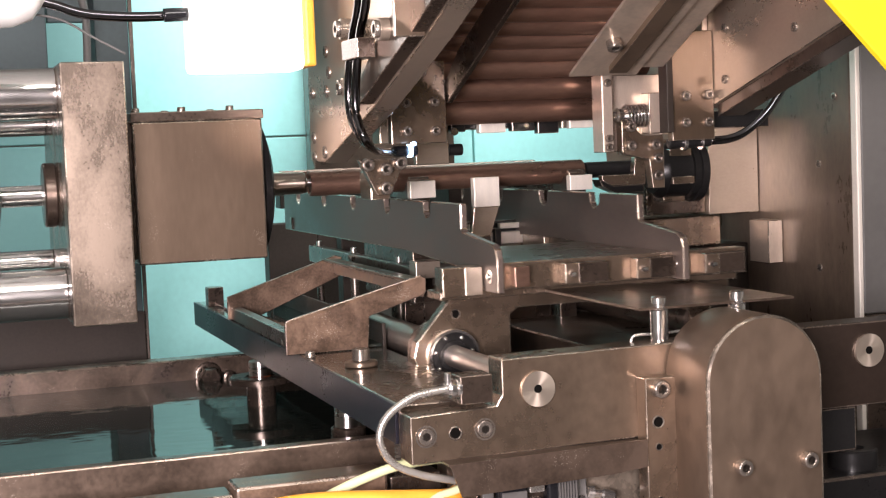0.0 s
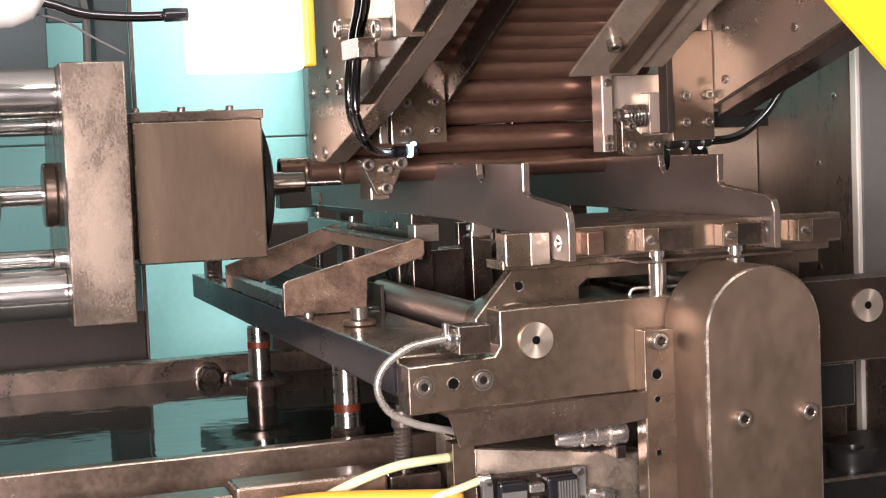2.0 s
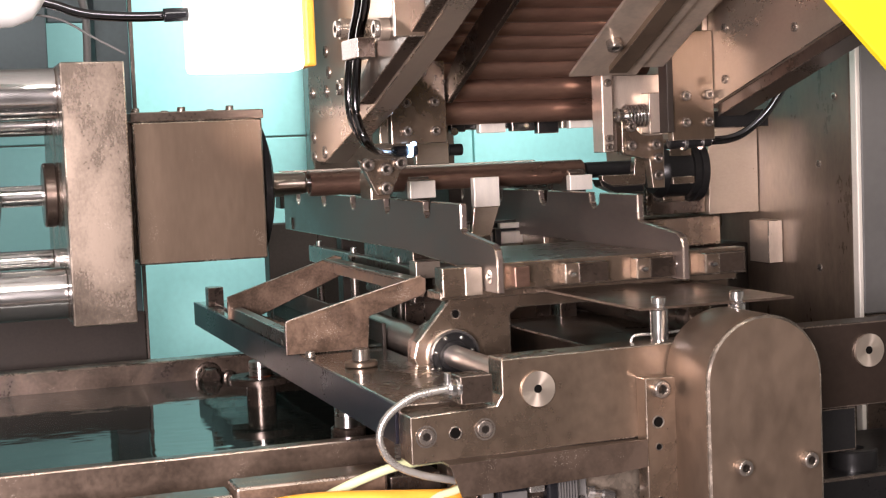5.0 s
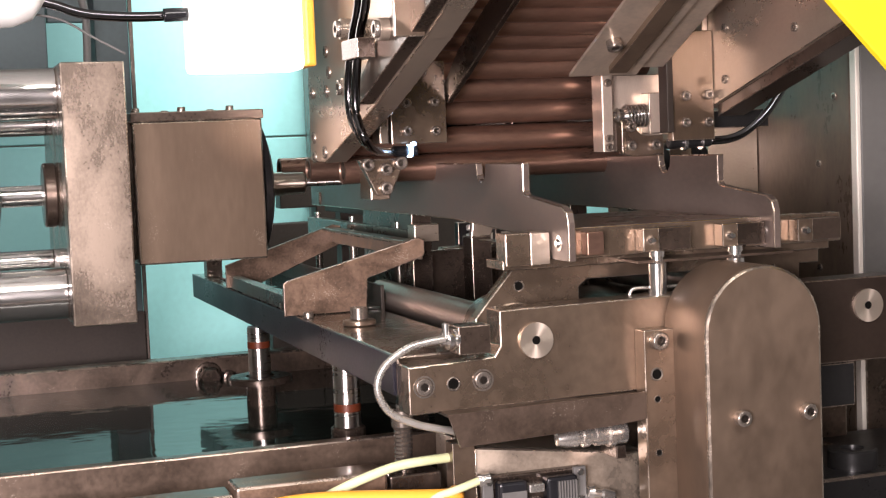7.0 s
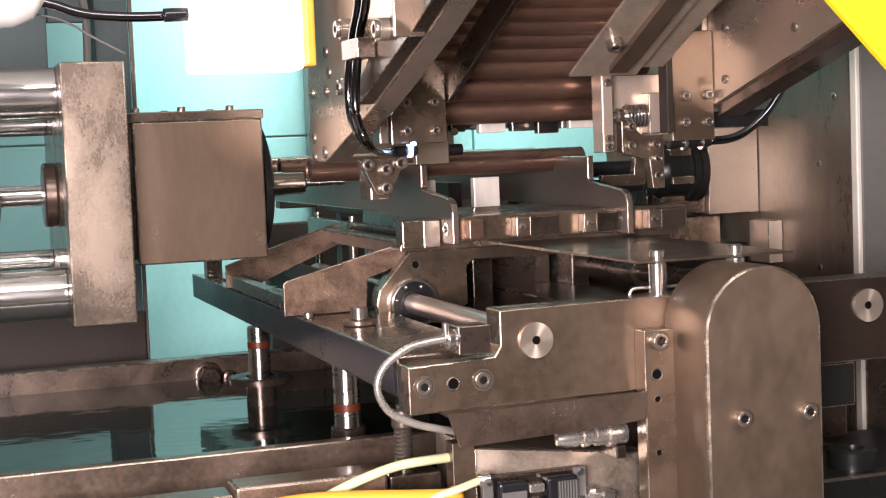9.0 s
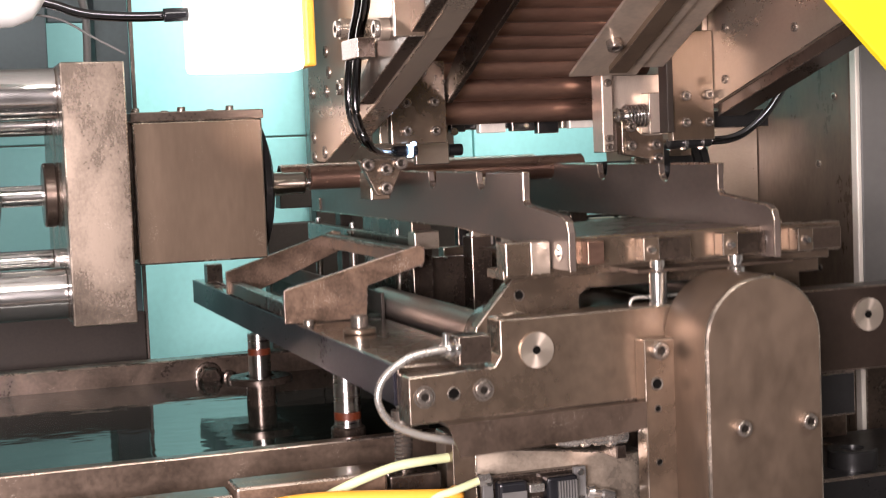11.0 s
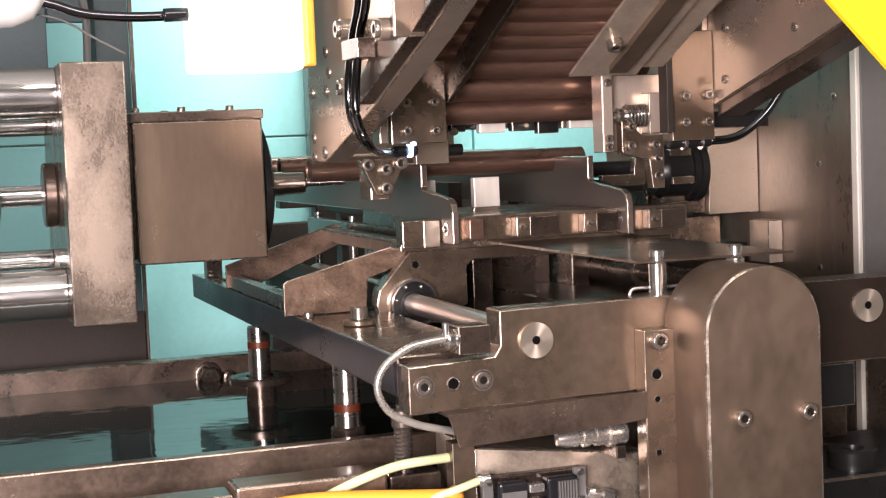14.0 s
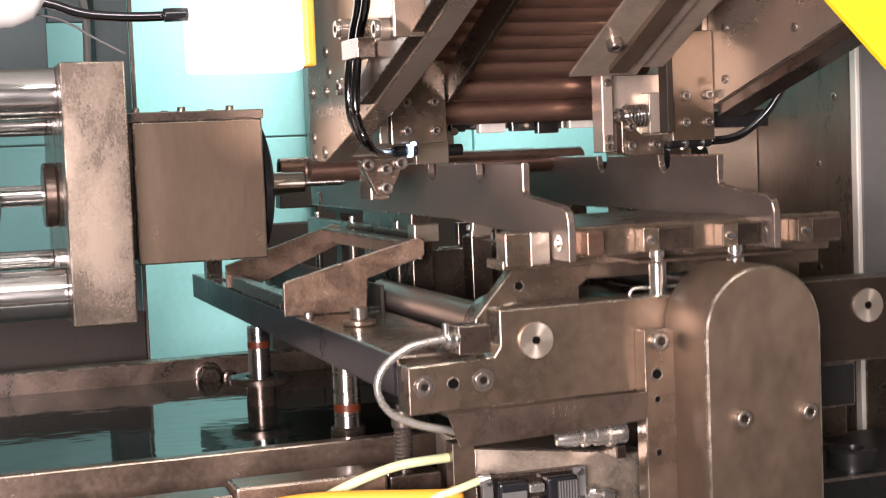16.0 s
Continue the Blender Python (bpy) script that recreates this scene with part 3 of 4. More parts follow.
chuck = thing("chuck", (0.95, 1.831, 1.3), "black collet chuck with slotted jaws on the headstock", "chuck")
part("body", lathe((0.99, 1.831, 1.3515), (-1, 0, 0), [(0, 0), (0, 0.044), (0.01, 0.044), (0.011, 0.041), (0.02, 0.041), (0.021, 0.037), (0.055, 0.037), (0.058, 0.034), (0.066, 0.03), (0.067, 0.012), (0.05, 0.010), (0.05, 0)], 40), BLACK_OX, chuck)
for k in range(6):
    a = radians(60 * k + 20)
    part("jaw", box(0.935, 0.968, 1.831 + 0.0375 * math.cos(a) - 0.005, 1.831 + 0.0375 * math.cos(a) + 0.005, 1.3515 + 0.0375 * math.sin(a) - 0.005, 1.3515 + 0.0375 * math.sin(a) + 0.005, 0.001), STEEL, chuck)
part("stop_arm", prism("y", [(0.832, 1.350), (0.878, 1.350), (0.880, 1.372), (0.895, 1.372), (0.895, 1.336), (0.848, 1.336), (0.832, 1.343)], 1.79, 1.802, 0.001), STEEL, chuck)
part("stop_shoe", prism("y", [(0.828, 1.345), (0.848, 1.336), (0.892, 1.336), (0.892, 1.326), (0.854, 1.326), (0.832, 1.335)], 1.79, 1.815, 0.001), BLACK_OX, chuck)
part("inner_rod", cyl((0.825, 1.831, 1.357), (0.94, 1.831, 1.357), 0.0105), BLACK_OX, chuck)

head = thing("headstock", (1.2, 1.8, 0.88), "tall brown steel headstock wall with milled block", "headstock")
part("wall", box(1.10, 1.9, 1.6255, 2.35, 0.88, 1.9, 0.004), WALL_STEEL, head, "polished steel wall with oily swirls")
part("front_panel", box(1.1055, 1.9, 1.612, 1.6225, 1.1645, 1.9, 0.002), GREY_PAINT, head)
# lower part of the grey panel, its shade put into a dark colour
part("lower_panel", box(1.1055, 1.9, 1.612, 1.6225, 0.88, 1.163, 0.002), STEEL_DARK, head, "lower panel darkened to stand for shade")
# added strip: the highlight along the wall's bevel, made as bright metal
part("edge_trim", box(1.0985, 1.1052, 1.6115, 1.6245, 0.88, 1.9, 0.0015), BRIGHT, head, "bright strip standing for the wall's lit edge")
part("milled_block", box(1.021, 1.0995, 1.85, 1.95, 1.287, 1.42, 0.001), MACHINED, head)
part("base_plate", box(0.93, 1.0205, 1.86, 1.95, 1.29, 1.34, 0.001), STEEL_DARK, head)
part("side_block", box(1.077, 1.0995, 1.79, 1.84, 1.219, 1.278, 0.001), MILLED, head)
part("lower_beam", box(0.78, 1.05, 1.87, 1.97, 1.243, 1.285, 0.002), STEEL, head)
# the shadow below the beam is put into the foot box's colour
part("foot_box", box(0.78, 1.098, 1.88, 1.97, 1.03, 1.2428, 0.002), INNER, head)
for by, bz in ((1.698, 1.354), (1.70, 1.218), (1.66, 1.44)):
    bolt(head, 1.10, by, bz, 0.005, -90, 0.45)
for bx in (0.945, 0.985, 1.0):
    bolt(head, bx, 1.86, 1.315, 0.005)

rack = thing("discharge_rack", (0.64, 2.2, 1.03), "dark steel rack that takes finished tubes", "rack")
for x0 in (0.60, 0.72):
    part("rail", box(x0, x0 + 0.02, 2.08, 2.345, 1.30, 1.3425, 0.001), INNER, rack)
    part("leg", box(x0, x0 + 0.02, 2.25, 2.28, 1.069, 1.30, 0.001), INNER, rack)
tbin = thing("tube_bin", (0.7, 2.5, 0.88), "dark steel bin behind the rack", "bin")
part("front_sheet", box(0.40, 1.02, 2.445, 2.455, 0.88, 1.04, 0.001), STEEL_DARK, tbin)
part("bottom", box(0.40, 1.02, 2.456, 2.619, 0.88, 0.90, 0.001), STEEL_DARK, tbin)
body_ = thing("back_screen", (0.9, 2.65, 0.88), "dark steel screen wall behind the transfer", "screen")
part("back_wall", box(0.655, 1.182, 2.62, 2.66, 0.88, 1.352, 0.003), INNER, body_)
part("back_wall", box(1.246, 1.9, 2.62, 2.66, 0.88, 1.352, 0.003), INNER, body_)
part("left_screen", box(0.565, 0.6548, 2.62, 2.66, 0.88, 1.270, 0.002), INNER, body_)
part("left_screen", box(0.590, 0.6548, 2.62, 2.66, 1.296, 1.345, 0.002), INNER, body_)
# unseen post, added to keep cyan out of the headstock's reflections
part("screen_post", box(0.70, 0.985, 2.80, 2.86, 0.0, 2.2, 0.003), STEEL_DARK, body_)
srail = thing("slotted_rail", (0.8, 1.95, 1.069), "slotted steel rail with square teeth under the tubes", "rail")
part("rail", box(0.665, 0.975, 1.952, 1.975, 1.235, 1.2575, 0.001), STEEL, srail)
part("backing", box(0.69, 0.96, 1.960, 1.975, 1.2575, 1.290, 0.001), BLACK_OX, srail)
for k in range(6):
    x0 = 0.7005 + 0.0463 * k
    part("tooth", box(x0, x0 + 0.036, 1.946, 1.958, 1.2578, 1.2745, 0.001), BRIGHT, srail)
    part("tooth_cap", box(x0 + 0.001, x0 + 0.037, 1.948, 1.9585, 1.279, 1.2865, 0.0008), BRIGHT, srail)
    part("divider", box(x0 + 0.0368, x0 + 0.0455, 1.940, 1.9585, 1.2555, 1.280, 0.0008), BLACK_OX, srail)
part("post", box(0.69, 0.73, 1.946, 1.974, 1.069, 1.235, 0.001), STEEL_DARK, srail)

# ---- lift table ----
LIFT = (0.4, 1.27, 1.157)
lift = thing("lift_table", LIFT, "brown steel lift table with front beam and rounded cover", "lift table")
part("front_beam", prism("y", [(0.395, 1.158), (0.622, 1.161), (0.70, 1.161), (0.70, 1.249), (0.484, 1.2468), (0.484, 1.2145), (0.478, 1.205), (0.395, 1.2018)], 1.272, 1.306, 0.0015), STEEL, lift)
part("beam_box", box(0.7005, 0.861, 1.274, 1.306, 1.1238, 1.1675, 0.0015), BLACK_OX, lift)
# shade on the beam's right end is put into this darker steel
part("beam_extension", box(0.7005, 1.14, 1.272, 1.306, 1.168, 1.2515, 0.0015), SHADED_BEAM, lift, "right end of the front beam, darkened for shade")
# added strip: the deck's unlit, bluish side is put into its colour
part("deck_edge", box(0.3915, 0.3948, 1.3065, 2.40, 1.172, 1.208, 0.0005), NAVY, lift, "blue-black deck side, shade put into its colour")
part("deck", box(0.395, 0.498, 1.306, 2.40, 1.172, 1.208, 0.002), DECK, lift)
part("deck", box(0.70, 0.86, 1.306, 2.40, 1.172, 1.208, 0.002), TROUGH, lift)
part("deck_bridge", box(0.498, 0.70, 1.85, 2.40, 1.160, 1.190, 0.002), INNER, lift)
part("pan", box(0.498, 0.70, 1.306, 1.85, 1.150, 1.156, 0.001), TROUGH, lift)
bolt(lift, 0.4096, 1.272, 1.183, 0.0078, 0, 0.3)
bolt(lift, 0.4660, 1.272, 1.1845, 0.0078, 0, 0.3)
for bx, bz in ((0.4096, 1.183), (0.4660, 1.1845)):
    part("washer", lathe((bx, 1.2722, bz), (0, -1, 0), [(0, 0.0102), (0.0008, 0.0102), (0.0008, 0.0085)], 28), BOLT, lift)
hole = part("bore", lathe((0.4375, 1.2722, 1.1835), (0, -1, 0), [(0, 0.0052), (0.0006, 0.0052), (0.0006, 0.0)], 24), HOLE, lift)
part("bore_rim", lathe((0.4375, 1.2718, 1.1835), (0, -1, 0), [(0, 0.0068), (0.0008, 0.0066), (0.0014, 0.0058), (0.0004, 0.0048)], 24), BOLT, hole)
for bx, bz, rr in ((0.519, 1.2168, 0.0165), (0.8755, 1.2231, 0.0165)):
    part("dished_boss", lathe((bx, 1.272, bz), (0, -1, 0), [(0, rr), (0.003, rr), (0.003, rr * 0.95), (0.0012, rr * 0.3), (0.0012, rr * 0.22)], 40), DISHED, lift, "bright dished washer")
    part("bore", lathe((bx, 1.2718, bz), (0, -1, 0), [(0.0014, rr * 0.24), (0.0016, 0.0)], 24), HOLE, lift)
sb = part("sensor_block", box(0.4406, 0.4715, 1.262, 1.29, 1.2102, 1.236, 0.001), STEEL_DARK, lift)
part("gland", lathe((0.4425, 1.270, 1.2245), (-1, 0, 0), [(0, 0), (0, 0.009), (0.003, 0.009), (0.003, 0.0075), (0.006, 0.0095), (0.010, 0.0095), (0.010, 0.006), (0.016, 0.006), (0.016, 0)]), CHROME, lift)
part("gland_screw", cyl((0.431, 1.268, 1.228), (0.431, 1.268, 1.240), 0.0035), CHROME, lift)
part("armoured_cable", cable([(0.428, 1.262, 1.2262), (0.41, 1.262, 1.2245), (0.3918, 1.262, 1.2202), (0.3703, 1.262, 1.2059), (0.3632, 1.262, 1.1865), (0.3737, 1.262, 1.1654), (0.3994, 1.262, 1.1517), (0.4336, 1.266, 1.1417), (0.46, 1.29, 1.13)], 0.0034, 10, 34, 0.10), SPRING, lift, "armoured silver cable")
part("drip_sheet", merged(prism("y", [(0.4232, 1.160), (0.6183, 1.163), (0.6183, 1.1378), (0.5838, 1.1345), (0.4342, 1.1295)], 1.249, 1.2515, 0), box(0.4232, 0.6183, 1.2515, 1.30, 1.1575, 1.160, 0)), DRIP, lift, "folded greasy drip sheet")
part("flange_plate", box(0.619, 0.655, 1.252, 1.272, 0.98, 1.2195, 0.001), STEEL, lift)
bolt(lift, 0.6325, 1.252, 1.2095, 0.0085)
for bz, rr in ((1.178, 0.0052), (1.1545, 0.003), (1.104, 0.003)):
    hole = part("bore", lathe((0.631, 1.2522, bz), (0, -1, 0), [(0, rr), (0.0006, rr), (0.0006, 0)], 24), HOLE, lift)
    part("bore_rim", lathe((0.631, 1.2518, bz), (0, -1, 0), [(0, rr * 1.25), (0.0008, rr * 1.2), (0.0014, rr * 1.08), (0.0004, rr * 0.9)], 24), BOLT, hole)
CX, CR, CZ = 0.7092, 0.0599, 1.2189
arc = [(CX + CR * math.cos(radians(a)), CZ + CR * math.sin(radians(a))) for a in range(0, 181, 9)]
cover = part("rounded_cover", prism("y", [(CX + CR, 0.97), *arc, (CX - CR, 0.97)], 1.19, 1.272, 0.003), COVER, lift, "rounded belt cover")
for p in cover.data.polygons:
    p.use_smooth = abs(p.normal.y) < 0.9
for bx in (0.6827, 0.7511):
    bolt(cover, bx, 1.19, 1.1418, 0.0076)
part("tray_sheet", box(0.631, 0.80, 1.285, 1.72, 1.279, 1.2815, 0), DRIP, lift, "thin steel drip tray")
for bx in (0.6537, 0.7383):
    pin = part("pin", cyl((bx, 1.289, 1.2465), (bx, 1.289, 1.2788), 0.0088), CHROME, lift)
    part("pin_head", lathe((bx, 1.289, 1.2788), (0, 0, 1), [(0, 0.0085), (0.002, 0.006), (0.005, 0.006), (0.0055, 0.0075), (0.011, 0.0075), (0.012, 0.006), (0.012, 0)]), CHROME, pin)
part("clip", cable([(0.628, 1.30, 1.247), (0.634, 1.30, 1.254), (0.66, 1.30, 1.2535), (0.70, 1.32, 1.252)], 0.0015), SPRING, lift)
part("shaft", cyl((0.527, 1.30, 1.2155), (0.527, 1.84, 1.2155), 0.012), SHAFT, lift, "chrome slide shaft")
part("shaft", cyl((0.83, 1.30, 1.2315), (0.83, 2.30, 1.2315), 0.012), STEEL_DARK, lift, "oily dark slide shaft")
part("shaft_support", box(0.808, 0.852, 2.28, 2.31, 1.205, 1.252, 0.002), STEEL_DARK, lift)
# added walls that keep the gap beside the pan dark
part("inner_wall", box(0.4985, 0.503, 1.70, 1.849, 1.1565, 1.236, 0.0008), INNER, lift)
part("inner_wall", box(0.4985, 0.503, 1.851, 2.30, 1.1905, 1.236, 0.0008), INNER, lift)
part("inner_pan", box(0.412, 0.4975, 1.70, 2.30, 1.2085, 1.212, 0.0008), OIL, lift, "inner pan flooded with black oil")
part("angle_frame", prism("y", [(0.379, 1.2085), (0.4775, 1.2085), (0.4800, 1.2465), (0.549, 1.2675), (0.5514, 1.272), (0.5514, 1.287), (0.5446, 1.2909), (0.384, 1.2495), (0.379, 1.2465)], 1.688, 1.693, 0.001), RUST, lift, "rusty bent angle bracket")
part("angle_frame", prism("y", [(0.39, 1.2085), (0.43, 1.2085), (0.56, 1.262), (0.56, 1.288), (0.549, 1.2906), (0.39, 1.241)], 2.10, 2.105, 0.001), RUST, lift, "rusty bent angle bracket")
part("frame_bar", merged(box(0.532, 0.5505, 1.6935, 2.0995, 1.282, 1.2865, 0.001), box(0.546, 0.5505, 1.6935, 2.0995, 1.264, 1.282, 0.001)), RUST, lift)
part("frame_foot", box(0.395, 0.41, 1.693, 2.12, 1.2085, 1.226, 0.001), STEEL_DARK, lift)
part("frame_post", box(0.398, 0.422, 2.30, 2.325, 1.2085, 1.238, 0.001), STEEL_DARK, lift)
for px_, py_ in POSTS:
    rod_ = part("guide_rod", cyl((px_, py_, 1.035), (px_, py_, 1.172), 0.0145), GUIDE, lift, "chrome guide rod")
    ring_z = 1.143 if py_ > 1.8 else 1.114
    part("seal", cyl((px_, py_, ring_z), (px_, py_, ring_z + 0.010), 0.0149), RED, rod_, "red seal ring")
stud = part("stud", cyl((0.432, 1.56, 1.2085), (0.432, 1.56, 1.214), 0.018), STEEL, lift)
part("stud_head", cyl((0.432, 1.56, 1.214), (0.432, 1.56, 1.228), 0.0095), BOLT, stud)
bolt_up(lift, 0.40, 1.66, 1.2085, 0.006)
bolt_up(lift, 0.40, 1.78, 1.2085, 0.006)
part("inner_rail", box(0.565, 0.58, 1.78, 2.32, 1.268, 1.293, 0.001), STEEL_DARK, lift)
for ry in (1.86, 2.08, 2.28):
    part("rail_post", cyl((0.572, ry, 1.190), (0.572, ry, 1.268), 0.006), BOLT, lift)
    part("rail_pin", cyl((0.572, ry, 1.293), (0.572, ry, 1.302), 0.0045), CHROME, lift)
part("rail_end_block", box(0.560, 0.592, 1.752, 1.7795, 1.280, 1.302, 0.001), MACHINED, lift)
part("splash_sheet", box(0.603, 0.782, 1.858, 1.862, 1.19, 1.262, 0.001), STEEL_DARK, lift, "dark brown splash sheet")
part("cross_tie", box(0.59, 0.70, 1.90, 1.93, 1.190, 1.24, 0.001), STEEL, lift)

# ---- slide carriage with notched carrier plates ----
SLIDE = (0.56, 1.30, 1.225)
slide = thing("slide_carriage", SLIDE, "sliding carriage with two notched tube carrier plates", "carriage")


def notched(y0, y1):
    """Outline of a carrier plate: stepped front, round-bottomed notches 163 mm apart along its top."""
    pts = [(y0, 1.285), (y0, 1.322), (y0 + 0.004, 1.332), (y0 + 0.014, 1.337), (y0 + 0.104, 1.346), (y0 + 0.108, 1.349), (y0 + 0.108, 1.3775)]
    for k in range(5):
        c = 1.506 + 0.163 * k
        pts.append((c - 0.0145, 1.3775))
        pts += [(c + 0.0135 * math.cos(radians(a)), 1.3775 - 0.006 - 0.0135 * math.sin(radians(a))) for a in (180, 150, 120, 90, 60, 30, 0)]
        pts.append((c + 0.0145, 1.3775))
    pts += [(y1, 1.3775), (y1, 1.314), (1.60, 1.3145), (y0 + 0.07, 1.304), (y0 + 0.045, 1.30), (y0 + 0.04, 1.285)]
    return pts


for x0, m_ in ((0.558, BLUED), (0.776, BLUED)):
    pl_ = part("carrier_plate", prism("x", notched(1.279, 2.26), x0, x0 + 0.008, 0.0012), m_, slide, "notched carrier plate")
    part("clamp_screw", lathe((x0, 1.300, 1.302), (-1, 0, 0), [(0, 0.0075), (0.001, 0.0075), (0.0015, 0.0045), (0.004, 0.003), (0.0045, 0)], 24), CHROME, pl_)
part("cross_bar", box(0.567, 0.868, 1.305, 1.325, 1.2865, 1.3155, 0.001), STEEL, slide)
part("deck_sheet", box(0.5665, 0.7755, 1.3255, 1.56, 1.3125, 1.3145, 0.0005), STEEL, slide, "oily brown sheet between the carrier plates")
part("clamp_block", box(0.5365, 0.557, 1.3195, 1.345, 1.281, 1.3125, 0.001), MACHINED, slide)
part("clamp_side", box(0.511, 0.536, 1.3195, 1.345, 1.281, 1.3125, 0.001), STEEL, slide)
for x0, xm, x1 in ((0.5822, 0.5822, 0.60), (0.6393, 0.6561, 0.6917), (0.7245, 0.7412, 0.7735), (0.8084, 0.8258, 0.8598)):
    if xm > x0:
        nb = part("nozzle_block", box(x0, xm, 1.288, 1.305, 1.2892, 1.3117, 0.001), STEEL, slide)
        part("nozzle", lathe(((x0 + xm) / 2, 1.288, 1.30), (0, -1, 0), [(0, 0.005), (0.001, 0.005), (0.006, 0.0025), (0.0065, 0)], 20), CHROME, nb)
    part("pad_block", box(xm + 0.0005, x1, 1.291, 1.305, 1.2895, 1.3115, 0.001), STEEL_DARK if xm > x0 else TUBE, slide)
part("gusset", prism("y", [(0.490, 1.200), (0.484, 1.215), (0.488, 1.232), (0.527, 1.2765), (0.5965, 1.2765), (0.868, 1.2765), (0.868, 1.262), (0.606, 1.262), (0.5965, 1.255), (0.5965, 1.21), (0.56, 1.19), (0.505, 1.19)], 1.345, 1.362, 0.0012), STEEL, slide)
part("top_rail", box(0.51, 0.868, 1.3255, 1.37, 1.2775, 1.2865, 0.001), STEEL, slide)
hole = part("bore", lathe((0.533, 1.3452, 1.2601), (0, -1, 0), [(0, 0.0046), (0.0006, 0.0046), (0.0006, 0)], 20), HOLE, slide)
part("bore_rim", lathe((0.533, 1.3448, 1.2601), (0, -1, 0), [(0, 0.0058), (0.0008, 0.0056), (0.0014, 0.0050), (0.0004, 0.0042)], 20), BOLT, hole)
sl = part("bearing_sleeve", cyl((0.527, 1.362, 1.2155), (0.527, 1.79, 1.2155), 0.0195, 0.002), OILY_ROD, slide, "oily linear bearing sleeve")
part("bearing_ring", lathe((0.527, 1.345, 1.2155), (0, -1, 0), [(0, 0.0295), (0.010, 0.0295), (0.012, 0.0285), (0.012, 0.0262), (0.007, 0.0260)], 40), CHROME, sl, "bright bearing ring")
part("bearing_seal", lathe((0.527, 1.345, 1.2155), (0, -1, 0), [(0.006, 0.0260), (0.007, 0.0258), (0.007, 0.0172), (0.0095, 0.0168), (0.0095, 0.0125)], 40), BLACK_OX, sl, "black bearing seal")
for k in range(7):
    a = radians(360 / 7 * k + 12)
    part("ball", lathe((0.527 + 0.0215 * math.cos(a), 1.3385, 1.2155 + 0.0215 * math.sin(a)), (0, -1, 0), [(0, 0.0030), (0.0014, 0.0026), (0.0026, 0.0014), (0.003, 0)], 12), CHROME, sl)
part("bearing_boss", cyl((0.527, 1.3455, 1.2155), (0.527, 1.40, 1.2155), 0.034, 0.002), STEEL_DARK, slide)
part("bearing_sleeve", cyl((0.83, 1.345, 1.2315), (0.83, 1.76, 1.2315), 0.019, 0.002), STEEL_DARK, slide)
part("bearing_lug", box(0.815, 0.845, 1.345, 1.40, 1.2315, 1.265, 0.001), STEEL, slide)
part("plate_strap", box(0.555, 0.79, 2.20, 2.215, 1.316, 1.335, 0.001), STEEL_DARK, slide)

# ---- low clutter in front of the bed ----
jb = thing("junction_box", (0.56, 1.40, 0.9), "cast metal junction box with black plug connectors", "junction box")
corner_ = [(0.636 + 0.026 * math.sin(radians(a)), 1.361 - 0.026 * math.cos(radians(a))) for a in range(0, 91, 10)]
shell = prism("z", [(0.4765, 1.335), *corner_, (0.662, 1.45), (0.4765, 1.45)], 0.9, 1.1105, 0.0025)
for v in shell.verts:
    if v.co.z > 1.0:
        v.co.z -= 0.13 * (v.co.x - 0.4765)
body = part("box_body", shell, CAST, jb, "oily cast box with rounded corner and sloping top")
for p in body.data.polygons:
    p.use_smooth = abs(p.normal.z) < 0.9
part("side_plate", box(0.452, 0.4745, 1.325, 1.345, 0.9, 1.118, 0.001), STEEL, jb)
fr = part("plug_frame", box(0.478, 0.585, 1.322, 1.3345, 1.02, 1.0825, 0.002), STEEL_DARK, jb)
for x0, x1 in ((0.478, 0.489), (0.572, 0.585)):
    fl_ = part("plug_flange", box(x0, x1, 1.317, 1.3218, 1.02, 1.084, 0.001), GREY_PAINT, jb)
    for bz in (1.079, 1.053):
        part("flange_screw", cyl(((x0 + x1) / 2, 1.3135, bz), ((x0 + x1) / 2, 1.3168, bz), 0.0036), CHROME, fl_)
pg = part("plug", box(0.491, 0.520, 1.306, 1.3218, 1.02, 1.079, 0.003), BLACK, jb, "black plug housing")
part("plug_lid", box(0.493, 0.518, 1.304, 1.306, 1.03, 1.070, 0.001), GREY_PAINT, pg)
pg = part("plug", box(0.540, 0.5715, 1.306, 1.3218, 1.02, 1.079, 0.003), BLACK, jb, "black plug housing")
for k in range(7):
    part("rib", box(0.5505 + 0.0029 * k, 0.5521 + 0.0029 * k, 1.304, 1.3062, 1.022, 1.075, 0), GREY_PAINT, pg)
part("latch", merged(box(0.522, 0.538, 1.308, 1.321, 1.066, 1.074, 0.001), box(0.525, 0.535, 1.306, 1.321, 1.045, 1.060, 0.001), box(0.522, 0.538, 1.308, 1.321, 1.02, 1.036, 0.001)), NICKEL, jb)
part("cable_gland", lathe((0.586, 1.318, 1.058), (1, 0, -0.25), [(0, 0), (0, 0.006), (0.005, 0.0075), (0.005, 0.004), (0.014, 0.004), (0.016, 0.006), (0.028, 0.005), (0.028, 0)]), NICKEL, jb)
cn = thing("round_connector", (0.6, 1.31, 0.9), "ribbed silver round cable connector", "connector")
